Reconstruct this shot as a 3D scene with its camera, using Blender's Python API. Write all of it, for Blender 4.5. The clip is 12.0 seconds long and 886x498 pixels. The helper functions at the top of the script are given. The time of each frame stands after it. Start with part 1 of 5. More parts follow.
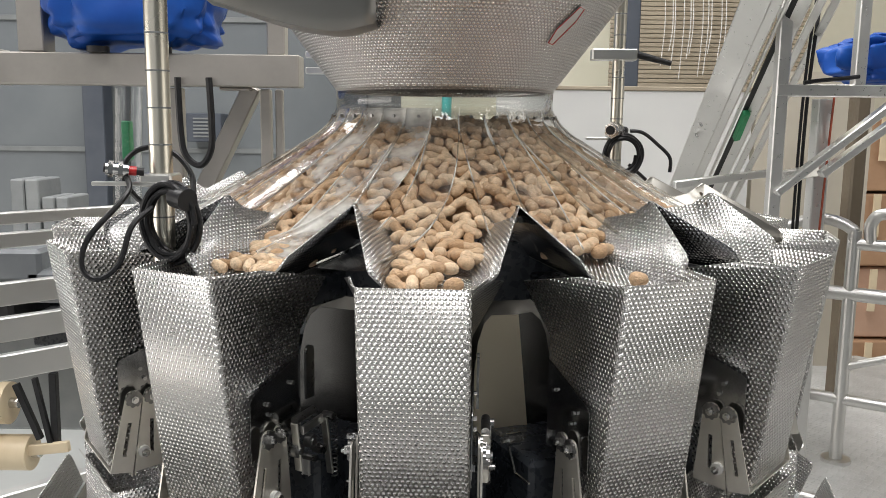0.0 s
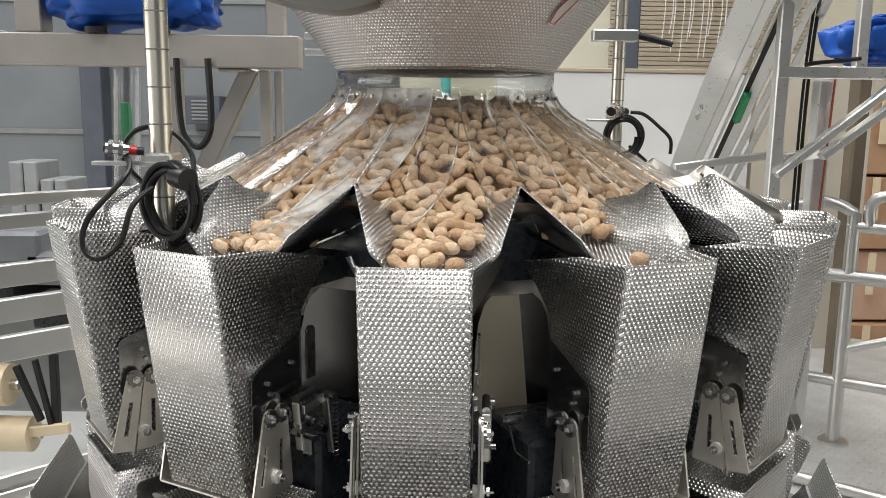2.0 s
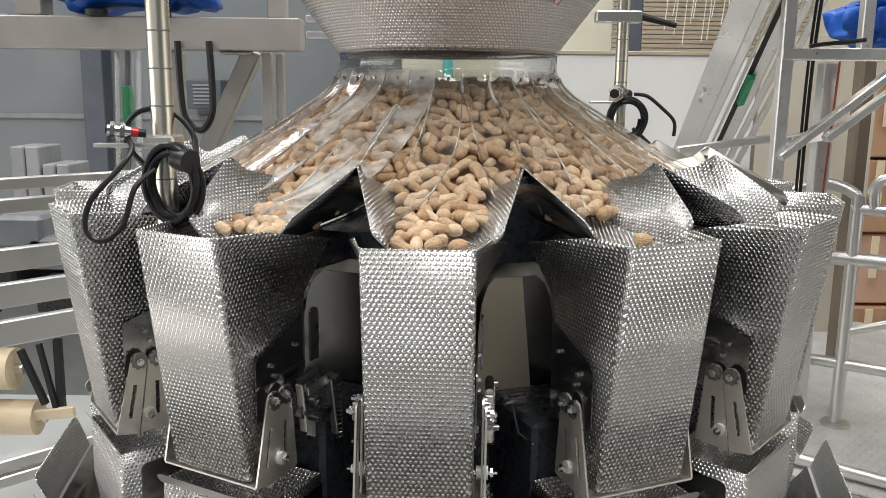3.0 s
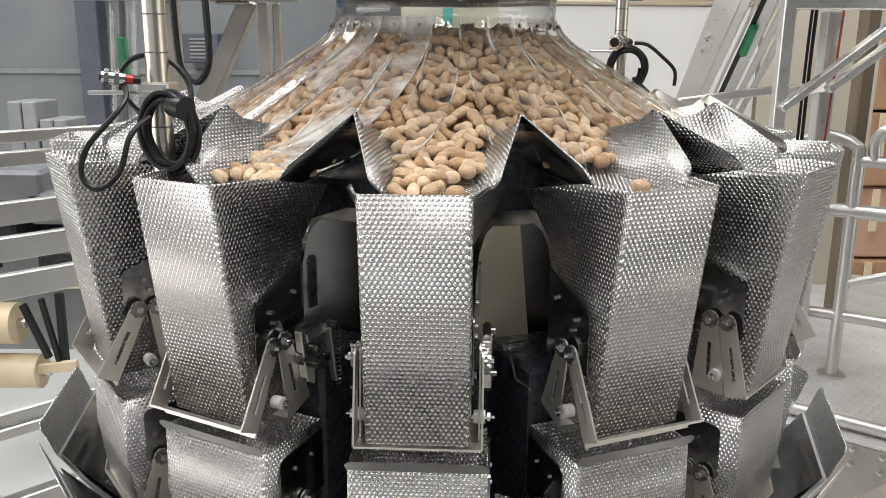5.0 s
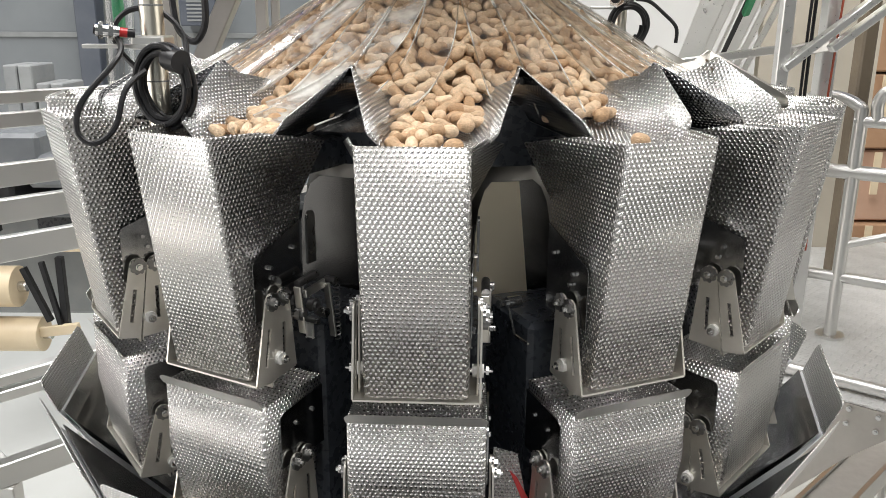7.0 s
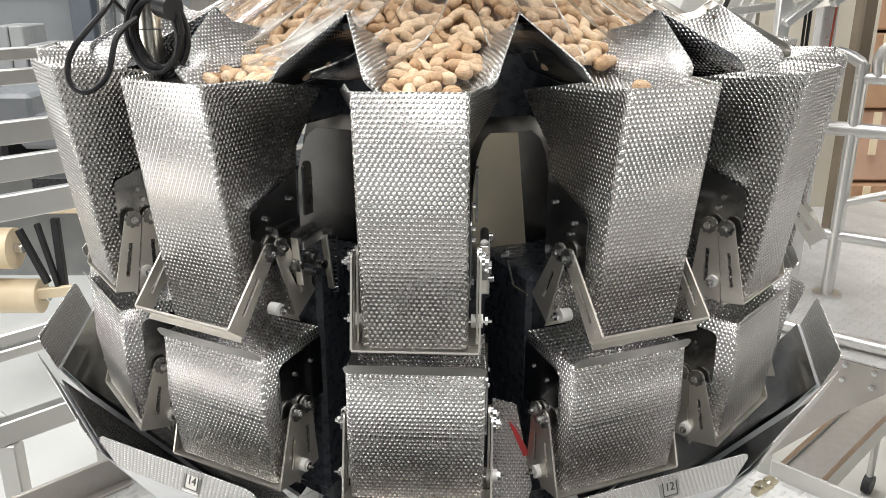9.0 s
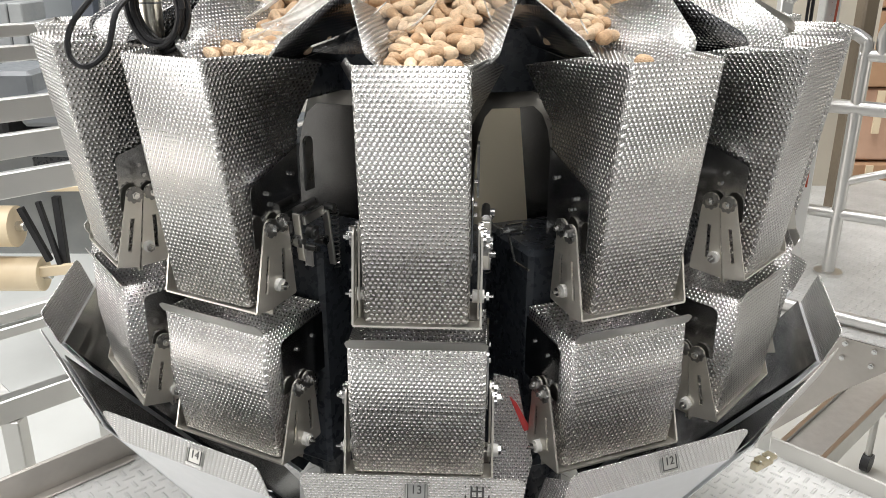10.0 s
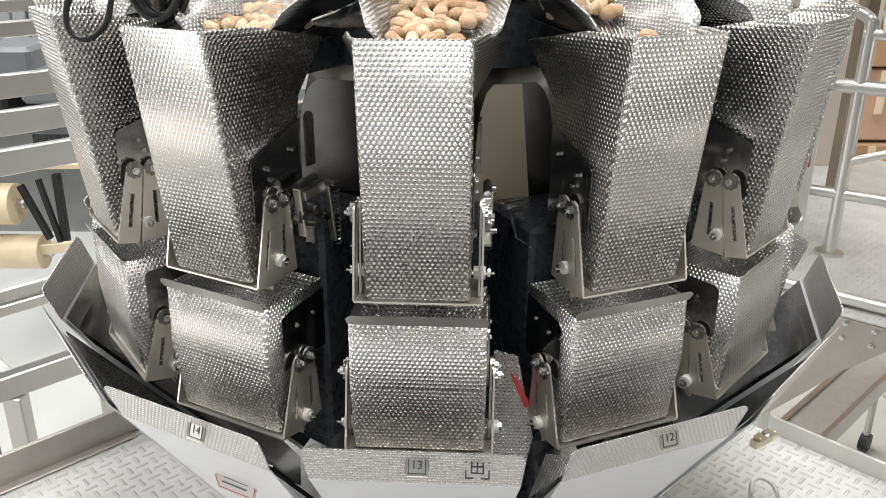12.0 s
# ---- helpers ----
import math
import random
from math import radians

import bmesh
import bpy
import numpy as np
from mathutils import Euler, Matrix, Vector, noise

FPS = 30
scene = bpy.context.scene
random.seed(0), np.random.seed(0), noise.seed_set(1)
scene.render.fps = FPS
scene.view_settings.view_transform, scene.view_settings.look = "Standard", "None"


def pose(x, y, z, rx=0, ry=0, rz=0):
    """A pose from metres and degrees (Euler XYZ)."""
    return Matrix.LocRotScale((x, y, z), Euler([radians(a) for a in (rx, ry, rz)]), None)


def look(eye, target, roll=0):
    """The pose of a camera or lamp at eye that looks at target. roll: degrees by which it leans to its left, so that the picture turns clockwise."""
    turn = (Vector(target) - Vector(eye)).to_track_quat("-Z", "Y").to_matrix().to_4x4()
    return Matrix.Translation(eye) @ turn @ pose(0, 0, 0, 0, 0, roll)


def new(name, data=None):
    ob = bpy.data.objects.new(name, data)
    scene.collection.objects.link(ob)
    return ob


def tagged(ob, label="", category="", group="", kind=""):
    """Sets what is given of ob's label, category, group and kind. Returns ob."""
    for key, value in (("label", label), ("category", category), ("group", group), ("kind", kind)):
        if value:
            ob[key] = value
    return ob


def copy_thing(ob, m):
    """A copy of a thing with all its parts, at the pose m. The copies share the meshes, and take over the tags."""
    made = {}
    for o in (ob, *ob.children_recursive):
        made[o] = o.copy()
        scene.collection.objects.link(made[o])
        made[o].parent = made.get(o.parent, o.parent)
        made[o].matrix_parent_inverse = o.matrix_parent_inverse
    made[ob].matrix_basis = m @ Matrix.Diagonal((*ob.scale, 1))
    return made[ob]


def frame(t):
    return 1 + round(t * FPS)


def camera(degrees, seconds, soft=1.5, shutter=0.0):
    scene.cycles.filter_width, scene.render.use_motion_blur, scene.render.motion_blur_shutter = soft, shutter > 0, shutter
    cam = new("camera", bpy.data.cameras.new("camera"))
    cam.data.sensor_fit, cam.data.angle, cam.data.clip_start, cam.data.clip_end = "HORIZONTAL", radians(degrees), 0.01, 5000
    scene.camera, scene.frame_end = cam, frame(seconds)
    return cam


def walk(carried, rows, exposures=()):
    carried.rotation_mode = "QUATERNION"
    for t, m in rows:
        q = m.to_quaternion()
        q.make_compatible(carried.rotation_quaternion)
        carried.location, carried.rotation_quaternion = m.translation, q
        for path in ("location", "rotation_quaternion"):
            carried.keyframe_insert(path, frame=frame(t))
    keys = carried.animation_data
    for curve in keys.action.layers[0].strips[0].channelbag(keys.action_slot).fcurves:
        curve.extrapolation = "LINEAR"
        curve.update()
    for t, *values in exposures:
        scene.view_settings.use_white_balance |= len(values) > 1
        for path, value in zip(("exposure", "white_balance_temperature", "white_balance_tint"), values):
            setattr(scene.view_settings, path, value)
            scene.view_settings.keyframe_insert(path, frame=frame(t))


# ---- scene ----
# ---------------------------------------------------------------- camera
cam = camera(56.38, 12.0, soft=0.85)
PATH = [  # seconds, x, y, z, pitch, yaw, roll
    (0, -0.0001, -1.7653, 1.4022, -8.6008, 0.0826, -0.6818),
    (0.5, -0.0014, -1.7641, 1.4017, -8.9502, 0.1614, -0.6203),
    (1, -0.0034, -1.7655, 1.4002, -9.1485, 0.2112, -0.6257),
    (1.5, -0.0039, -1.7642, 1.3987, -9.4387, 0.0987, -0.6918),
    (2, -0.0031, -1.7654, 1.3969, -9.7349, 0.0112, -0.7407),
    (2.5, -0.0046, -1.7646, 1.3964, -10.2386, 0.0776, -0.7033),
    (3, -0.0044, -1.7638, 1.3924, -10.8074, 0.1480, -0.6112),
    (5, 0.0004, -1.7674, 1.3791, -13.8196, 0.1510, -0.4281),
    (5.5, 0.0021, -1.7658, 1.3764, -14.6679, 0.1220, -0.5795),
    (6, 0.0022, -1.7656, 1.3719, -15.2638, 0.0565, -0.5108),
    (6.5, 0.0045, -1.7690, 1.3692, -15.7133, 0.0964, -0.3926),
    (7, 0.0032, -1.7687, 1.3624, -16.1743, 0.1456, -0.3079),
    (9, 0.0015, -1.7651, 1.3393, -18.6223, -0.1057, -0.1561),
    (9.5, 0.0042, -1.7662, 1.3343, -19.5050, -0.0385, -0.0744),
    (10, 0.0013, -1.7674, 1.3335, -20.0269, -0.0004, -0.1813),
    (10.5, -0.0001, -1.7662, 1.3324, -20.4229, 0.0211, -0.3111),
    (11, 0.0010, -1.7657, 1.3312, -20.8916, 0.0761, -0.3776),
    (11.5, -0.0012, -1.7656, 1.3281, -21.1971, 0.0703, -0.3508),
    (12, 0.0004, -1.7659, 1.3266, -21.3910, 0.1077, -0.3505)]
walk(cam, [(t, pose(x, y, z, 90 + p, r, w)) for t, x, y, z, p, w, r in PATH], exposures=[(0, -0.20), (3, -0.18), (6, 0.05), (9, 0.25), (12, 0.28)])

# ---------------------------------------------------------------- light
FLOOR = -2.2        # hall floor; z = 0 is the deck on which the machine stands
world = bpy.data.worlds.new("world")
scene.world = world
world.use_nodes = True
wn = world.node_tree.nodes
sky = wn.new("ShaderNodeTexSky")
sky.sky_type, sky.sun_disc, sky.sun_elevation, sky.sun_rotation = "NISHITA", False, radians(40), radians(200)
world.node_tree.links.new(sky.outputs[0], wn["Background"].inputs[0])
wn["Background"].inputs[1].default_value = 0.1


def area(name, eye, target, sx, sy, power, colour):
    d = bpy.data.lights.new(name, "AREA")
    d.shape, d.size, d.size_y, d.energy, d.color = "RECTANGLE", sx, sy, power, colour
    ob = new(name, d)
    ob.matrix_world = look(eye, target)
    return ob


# roof lights of the hall, out of view; front and side areas are added fill
for x, power, tint in ((-5.0, 640, (1.0, 0.985, 0.975)), (0.5, 760, (1.0, 0.98, 0.965)), (6.0, 170, (1.0, 0.95, 0.89))):
    area("roof_light", (x, 1.6, 5.9), (x, 1.6, 0), 1.6, 11, power, tint)
area("door_light", (-1.0, -8.8, 3.2), (0, 0, 3.2), 18, 4.4, 110, (1.0, 0.985, 0.985))
area("window_light", (-11.7, -3.0, 0.2), (0, -3.0, 0.2), 11, 4.6, 560, (1.0, 0.945, 0.89))
area("window_light", (11.7, -4.5, 0.6), (0, -4.5, 0.6), 7, 3.4, 120, (1.0, 0.94, 0.86))



# ---------------------------------------------------------------- materials
def nodes(name):
    m = bpy.data.materials.new(name)
    m.use_nodes = True
    t = m.node_tree
    return m, t, t.nodes["Principled BSDF"]


def math_node(t, op, a, b=None, c=None):
    n = t.nodes.new("ShaderNodeMath")
    n.operation = op
    for i, v in enumerate((a, b, c)):
        if v is None:
            continue
        if isinstance(v, (int, float)):
            n.inputs[i].default_value = v
        else:
            t.links.new(v, n.inputs[i])
    return n.outputs[0]


def coords(t, kind="Object"):
    return t.nodes.new("ShaderNodeTexCoord").outputs[kind]


def noise_node(t, vec, scale, detail=4, rough=0.55):
    n = t.nodes.new("ShaderNodeTexNoise")
    n.inputs["Scale"].default_value, n.inputs["Detail"].default_value, n.inputs["Roughness"].default_value = scale, detail, rough
    t.links.new(vec, n.inputs["Vector"])
    return n.outputs["Fac"]


def ramp(t, fac, lo, hi, a=0.3, b=0.7):
    n = t.nodes.new("ShaderNodeMapRange")
    n.inputs[1].default_value, n.inputs[2].default_value, n.inputs[3].default_value, n.inputs[4].default_value = a, b, lo, hi
    t.links.new(fac, n.inputs[0])
    return n.outputs[0]


def mixed(t, fac, c0, c1):
    n = t.nodes.new("ShaderNodeMix")
    n.data_type = "RGBA"
    t.links.new(fac, n.inputs[0])
    n.inputs[6].default_value, n.inputs[7].default_value = (*c0, 1), (*c1, 1)
    return n.outputs[2]


def bumped(t, p, height, strength, distance):
    n = t.nodes.new("ShaderNodeBump")
    n.inputs["Strength"].default_value, n.inputs["Distance"].default_value = strength, distance
    t.links.new(height, n.inputs["Height"])
    t.links.new(n.outputs[0], p.inputs["Normal"])
    return n


def stretched(t, vec, s):
    n = t.nodes.new("ShaderNodeMapping")
    n.inputs["Scale"].default_value = s
    t.links.new(vec, n.inputs["Vector"])
    return n.outputs[0]


def plain(name, c0, c1, rough, metal=0.0, scale=8, bump=0.0, size=60, distance=0.002):
    """Two-tone surface with large stains and fine relief."""
    m, t, p = nodes(name)
    vec = coords(t)
    big = noise_node(t, vec, scale)
    t.links.new(mixed(t, ramp(t, big, 0, 1), c0, c1), p.inputs["Base Color"])
    fine = noise_node(t, vec, size, 6)
    t.links.new(ramp(t, fine, max(rough - 0.07, 0.02), rough + 0.09), p.inputs["Roughness"])
    p.inputs["Metallic"].default_value = metal
    if bump:
        bumped(t, p, fine, bump, distance)
    return m


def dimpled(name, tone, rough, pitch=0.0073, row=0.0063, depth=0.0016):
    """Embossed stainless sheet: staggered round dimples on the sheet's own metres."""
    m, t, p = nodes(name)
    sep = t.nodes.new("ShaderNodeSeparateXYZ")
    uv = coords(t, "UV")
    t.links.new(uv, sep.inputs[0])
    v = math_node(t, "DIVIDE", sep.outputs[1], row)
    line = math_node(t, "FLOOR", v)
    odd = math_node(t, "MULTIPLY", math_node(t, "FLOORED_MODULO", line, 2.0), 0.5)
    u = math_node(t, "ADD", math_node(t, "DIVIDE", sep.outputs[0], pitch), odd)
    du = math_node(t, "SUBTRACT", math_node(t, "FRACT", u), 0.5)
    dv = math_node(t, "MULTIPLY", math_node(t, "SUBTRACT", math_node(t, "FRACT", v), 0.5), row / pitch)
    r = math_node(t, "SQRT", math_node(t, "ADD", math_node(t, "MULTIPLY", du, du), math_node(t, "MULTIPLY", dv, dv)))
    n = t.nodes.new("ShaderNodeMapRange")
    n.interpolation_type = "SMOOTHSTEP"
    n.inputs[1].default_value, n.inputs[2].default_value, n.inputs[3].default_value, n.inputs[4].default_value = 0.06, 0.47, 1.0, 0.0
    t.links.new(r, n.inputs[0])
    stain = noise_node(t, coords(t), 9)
    # dot highlights painted into the base colour, the sheet between them darkened
    dot_glint = math_node(t, "MULTIPLY", n.outputs[0], ramp(t, stain, 0.85, 1.0))
    t.links.new(mixed(t, dot_glint, [c * 0.60 for c in tone], [min(c * 1.36, 0.97) for c in tone]), p.inputs["Base Color"])
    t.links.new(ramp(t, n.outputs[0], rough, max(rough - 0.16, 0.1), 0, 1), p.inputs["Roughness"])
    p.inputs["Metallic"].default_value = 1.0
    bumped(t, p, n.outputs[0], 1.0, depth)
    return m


def brushed(name, tone, rough, along=(4, 4, 160), bump=0.08):
    m, t, p = nodes(name)
    vec = coords(t)
    grain = noise_node(t, stretched(t, vec, along), 5, 3)
    big = noise_node(t, vec, 3, 3)
    t.links.new(mixed(t, ramp(t, big, 0, 1), [c * 0.9 for c in tone], tone), p.inputs["Base Color"])
    t.links.new(ramp(t, grain, rough - 0.03, rough + 0.05), p.inputs["Roughness"])
    p.inputs["Metallic"].default_value = 1.0
    bumped(t, p, grain, bump, 0.0002)
    return m


def clear(name, tint, haze, milk):
    """Clear film or acrylic: see-through, glossy, faintly milky."""
    m = bpy.data.materials.new(name)
    m.use_nodes = True
    t = m.node_tree
    t.nodes.remove(t.nodes["Principled BSDF"])
    out = t.nodes["Material Output"]
    tr, gl, df = t.nodes.new("ShaderNodeBsdfTransparent"), t.nodes.new("ShaderNodeBsdfGlossy"), t.nodes.new("ShaderNodeBsdfDiffuse")
    tr.inputs[0].default_value, gl.inputs[1].default_value = (*tint, 1), haze
    df.inputs[0].default_value = (0.85, 0.84, 0.8, 1)
    lw = t.nodes.new("ShaderNodeLayerWeight")
    lw.inputs[0].default_value = 0.5
    edge = math_node(t, "ADD", math_node(t, "MULTIPLY", math_node(t, "POWER", lw.outputs["Facing"], 4.0), 0.85), 0.075)
    a, b = t.nodes.new("ShaderNodeMixShader"), t.nodes.new("ShaderNodeMixShader")
    smear = ramp(t, noise_node(t, coords(t), 11, 4), 0.0, milk * 3, 0.45, 0.75)
    t.links.new(smear, a.inputs[0])
    t.links.new(tr.outputs[0], a.inputs[1]), t.links.new(df.outputs[0], a.inputs[2])
    t.links.new(edge, b.inputs[0])
    t.links.new(a.outputs[0], b.inputs[1]), t.links.new(gl.outputs[0], b.inputs[2])
    bm_ = t.nodes.new("ShaderNodeBump")
    bm_.inputs["Strength"].default_value, bm_.inputs["Distance"].default_value = 0.5, 0.004
    t.links.new(noise_node(t, coords(t), 30, 2), bm_.inputs["Height"])
    t.links.new(bm_.outputs[0], gl.inputs["Normal"])
    t.links.new(b.outputs[0], out.inputs[0])
    return m


def shell_skin(name):
    """Peanut shell: straw tan, netted with ridges and pits, each nut a little different."""
    m, t, p = nodes(name)
    vec = coords(t)
    info = t.nodes.new("ShaderNodeObjectInfo").outputs["Random"]
    isl = t.nodes.new("ShaderNodeNewGeometry").outputs["Random Per Island"]
    rnd = math_node(t, "FRACT", math_node(t, "ADD", info, isl))
    ridge = t.nodes.new("ShaderNodeTexVoronoi")
    ridge.feature = "DISTANCE_TO_EDGE"
    ridge.inputs["Scale"].default_value = 260
    t.links.new(stretched(t, vec, (0.55, 1, 1)), ridge.inputs["Vector"])
    edge = ramp(t, ridge.outputs["Distance"], 0, 1, 0.0, 0.25)
    base = mixed(t, rnd, (0.54, 0.335, 0.18), (0.96, 0.74, 0.51))
    dark = t.nodes.new("ShaderNodeMix")
    dark.data_type, dark.blend_type = "RGBA", "MULTIPLY"
    dark.inputs[0].default_value = 0.8
    t.links.new(base, dark.inputs[6])
    both = math_node(t, "MULTIPLY", ramp(t, edge, 1.0, 0.84, 0, 1), ramp(t, noise_node(t, vec, 90, 4), 0.7, 1.1))
    t.links.new(both, dark.inputs[7])
    t.links.new(dark.outputs[2], p.inputs["Base Color"])
    p.inputs["Roughness"].default_value = 0.62
    bumped(t, p, edge, 0.7, 0.0008)
    return m


def chequer(name):
    """Tread plate: short raised bars that alternate in direction."""
    m, t, p = nodes(name)
    sep = t.nodes.new("ShaderNodeSeparateXYZ")
    t.links.new(coords(t, "UV"), sep.inputs[0])
    a = math_node(t, "MULTIPLY", math_node(t, "ADD", sep.outputs[0], sep.outputs[1]), 21.0)
    b = math_node(t, "MULTIPLY", math_node(t, "SUBTRACT", sep.outputs[0], sep.outputs[1]), 21.0)
    par = math_node(t, "FLOORED_MODULO", math_node(t, "ADD", math_node(t, "FLOOR", a), math_node(t, "FLOOR", b)), 2.0)
    fa = math_node(t, "ABSOLUTE", math_node(t, "SUBTRACT", math_node(t, "FRACT", a), 0.5))
    fb = math_node(t, "ABSOLUTE", math_node(t, "SUBTRACT", math_node(t, "FRACT", b), 0.5))

    def bar(x, y):
        return math_node(t, "MULTIPLY", ramp(t, x, 1, 0, 0.38, 0.49), ramp(t, y, 1, 0, 0.06, 0.14))
    h = t.nodes.new("ShaderNodeMix")
    t.links.new(par, h.inputs[0]), t.links.new(bar(fa, fb), h.inputs[2]), t.links.new(bar(fb, fa), h.inputs[3])
    t.links.new(mixed(t, ramp(t, noise_node(t, coords(t), 7), 0, 1), (0.46, 0.46, 0.45), (0.58, 0.58, 0.57)), p.inputs["Base Color"])
    p.inputs["Metallic"].default_value = 0.3
    t.links.new(ramp(t, noise_node(t, coords(t), 30), 0.35, 0.55), p.inputs["Roughness"])
    bumped(t, p, h.outputs[0], 1.0, 0.003)
    return m


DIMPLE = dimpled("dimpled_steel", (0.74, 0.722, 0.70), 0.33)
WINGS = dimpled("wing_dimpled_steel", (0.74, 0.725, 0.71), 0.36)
WING_SHADE = dimpled("wing_shaded_back", (0.40, 0.40, 0.41), 0.14, 0.0073, 0.0063, 0.0006)
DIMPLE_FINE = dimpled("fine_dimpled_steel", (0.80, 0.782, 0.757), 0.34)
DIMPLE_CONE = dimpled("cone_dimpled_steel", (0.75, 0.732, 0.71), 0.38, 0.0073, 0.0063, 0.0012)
SMOOTH = brushed("far_pan_reflection", (0.40, 0.385, 0.35), 0.40, (3, 3, 3), 0.0)
SHADE = brushed("cover_steel_shaded", (0.15, 0.148, 0.145), 0.22, (3, 3, 3), 0.0)
SHEET = brushed("sheet_steel", (0.68, 0.67, 0.64), 0.34, (3, 3, 3), 0.0)
DRUM = brushed("drum_steel", (0.30, 0.29, 0.27), 0.30, (3, 3, 3), 0.0)
ARM = plain("blasted_steel", (0.66, 0.63, 0.57), (0.78, 0.75, 0.69), 0.42, 0.9, 12)
CHUTE = plain("satin_chute_steel", (0.74, 0.75, 0.76), (0.82, 0.83, 0.84), 0.48, 0.6, 6)
PLATE = brushed("plate_steel", (0.34, 0.34, 0.34), 0.15, (3, 3, 3), 0.0)
BRIGHT = plain("mill_steel", (0.72, 0.71, 0.69), (0.80, 0.79, 0.77), 0.33, 0.85, 3)
COVER_LIT = brushed("cover_steel_lit", (0.90, 0.82, 0.66), 0.60, (3, 3, 3), 0.0)
TRAY = brushed("tray_steel", (0.30, 0.296, 0.285), 0.38, (3, 3, 3), 0.0)
BEAM = plain("beam_steel", (0.36, 0.34, 0.31), (0.46, 0.43, 0.40), 0.42, 0.7, 4)
PINS = plain("oiled_steel", (0.22, 0.22, 0.22), (0.34, 0.33, 0.32), 0.3, 1.0, 40)
TUBE = brushed("tube_steel", (0.68, 0.67, 0.65), 0.36, (2, 2, 2), 0.0)
CHROME = plain("bright_bolt_steel", (0.6, 0.6, 0.6), (0.75, 0.74, 0.72), 0.2, 1.0, 30)
DARK = plain("dark_housing", (0.032, 0.037, 0.046), (0.046, 0.052, 0.062), 0.28, 0.0, 5)
RUBBER = plain("black_rubber", (0.012, 0.012, 0.013), (0.022, 0.022, 0.024), 0.38, 0.0, 30)
NYLON = plain("white_nylon", (0.66, 0.65, 0.62), (0.78, 0.77, 0.74), 0.4, 0.0, 40)
PVC = clear("clear_film", (0.99, 0.985, 0.975), 0.08, 0.045)
FROST = clear("milky_glare_film", (0.985, 0.98, 0.97), 0.14, 0.32)
EDGE_GLINT = clear("film_edge_glint", (0.95, 0.95, 0.94), 0.10, 0.5)
ACRYL = clear("clear_acrylic", (0.97, 0.975, 0.97), 0.02, 0.008)
RUBBER.node_tree.nodes["Principled BSDF"].inputs["Specular IOR Level"].default_value = 0.3
NUT = shell_skin("peanut_shell")
TREAD = chequer("tread_plate")
BLUE = plain("blue_tarpaulin", (0.006, 0.050, 0.27), (0.012, 0.085, 0.38), 0.42, 0.0, 6, 0.15, 25, 0.006)
BLUE.node_tree.nodes["Principled BSDF"].inputs["Specular IOR Level"].default_value = 0.25
WALLGREY = plain("grey_panel_paint", (0.135, 0.150, 0.162), (0.172, 0.187, 0.195), 0.5, 0.0, 1.2)
WALLWHITE = plain("white_panel_paint", (0.54, 0.54, 0.53), (0.62, 0.62, 0.60), 0.45, 0.0, 1.0)
CONCRETE = plain("painted_concrete", (0.58, 0.59, 0.57), (0.68, 0.69, 0.67), 0.35, 0.0, 0.8, 0.1, 20)
CARD = plain("cardboard", (0.36, 0.21, 0.12), (0.44, 0.27, 0.16), 0.75, 0.0, 5, 0.1)
CREAM = plain("cream_film", (0.62, 0.50, 0.33), (0.72, 0.60, 0.42), 0.4, 0.0, 6)
RED = plain("red_enamel", (0.45, 0.02, 0.02), (0.55, 0.03, 0.03), 0.35, 0.0, 10)
HOSERED = plain("red_hose_skin", (0.30, 0.05, 0.02), (0.38, 0.07, 0.03), 0.45, 0.0, 10)
GREEN = plain("green_plastic", (0.02, 0.25, 0.10), (0.03, 0.32, 0.13), 0.4, 0.0, 10)
TEAL = plain("teal_enamel", (0.02, 0.32, 0.32), (0.03, 0.4, 0.38), 0.4, 0.0, 10)
BROWN = plain("brown_blind", (0.29, 0.245, 0.18), (0.37, 0.315, 0.235), 0.6, 0.0, 3)
GREY = plain("grey_enamel", (0.10, 0.11, 0.12), (0.16, 0.17, 0.18), 0.4, 0.0, 4)
ROOF = plain("roof_sheet", (0.16, 0.17, 0.17), (0.22, 0.23, 0.23), 0.5, 0.0, 1.0)
SEAM = plain("seam_paint", (0.17, 0.18, 0.18), (0.22, 0.23, 0.23), 0.5, 0.0, 4)
COLUMN = plain("column_paint", (0.055, 0.065, 0.085), (0.08, 0.09, 0.11), 0.45, 0.0, 3)
UMBER = plain("umber_paint", (0.10, 0.078, 0.052), (0.14, 0.11, 0.075), 0.5, 0.0, 4)
BEIGE = plain("beige_panel", (0.42, 0.38, 0.31), (0.5, 0.46, 0.38), 0.5, 0.0, 2)
CREAMWALL = plain("cream_panel", (0.48, 0.46, 0.36), (0.55, 0.53, 0.43), 0.5, 0.0, 2)
CARD2 = plain("pink_card", (0.48, 0.30, 0.21), (0.55, 0.36, 0.26), 0.75, 0.0, 5)
BRASSY = plain("zinc_yellow", (0.55, 0.48, 0.33), (0.65, 0.58, 0.42), 0.35, 0.7, 30)
POLE = brushed("pole_steel", (0.80, 0.76, 0.66), 0.28, (3, 3, 3), 0.0)
BOXGREY = plain("faded_carton", (0.20, 0.21, 0.215), (0.26, 0.27, 0.27), 0.6, 0.0, 6)
LABEL = plain("label_paper", (0.62, 0.60, 0.58), (0.7, 0.68, 0.66), 0.4, 0.0, 20)
PLAQUE = plain("number_plaque", (0.42, 0.42, 0.40), (0.50, 0.50, 0.48), 0.40, 0.7, 20)
INK = plain("plaque_ink", (0.03, 0.03, 0.03), (0.06, 0.06, 0.06), 0.4, 0.0, 20)


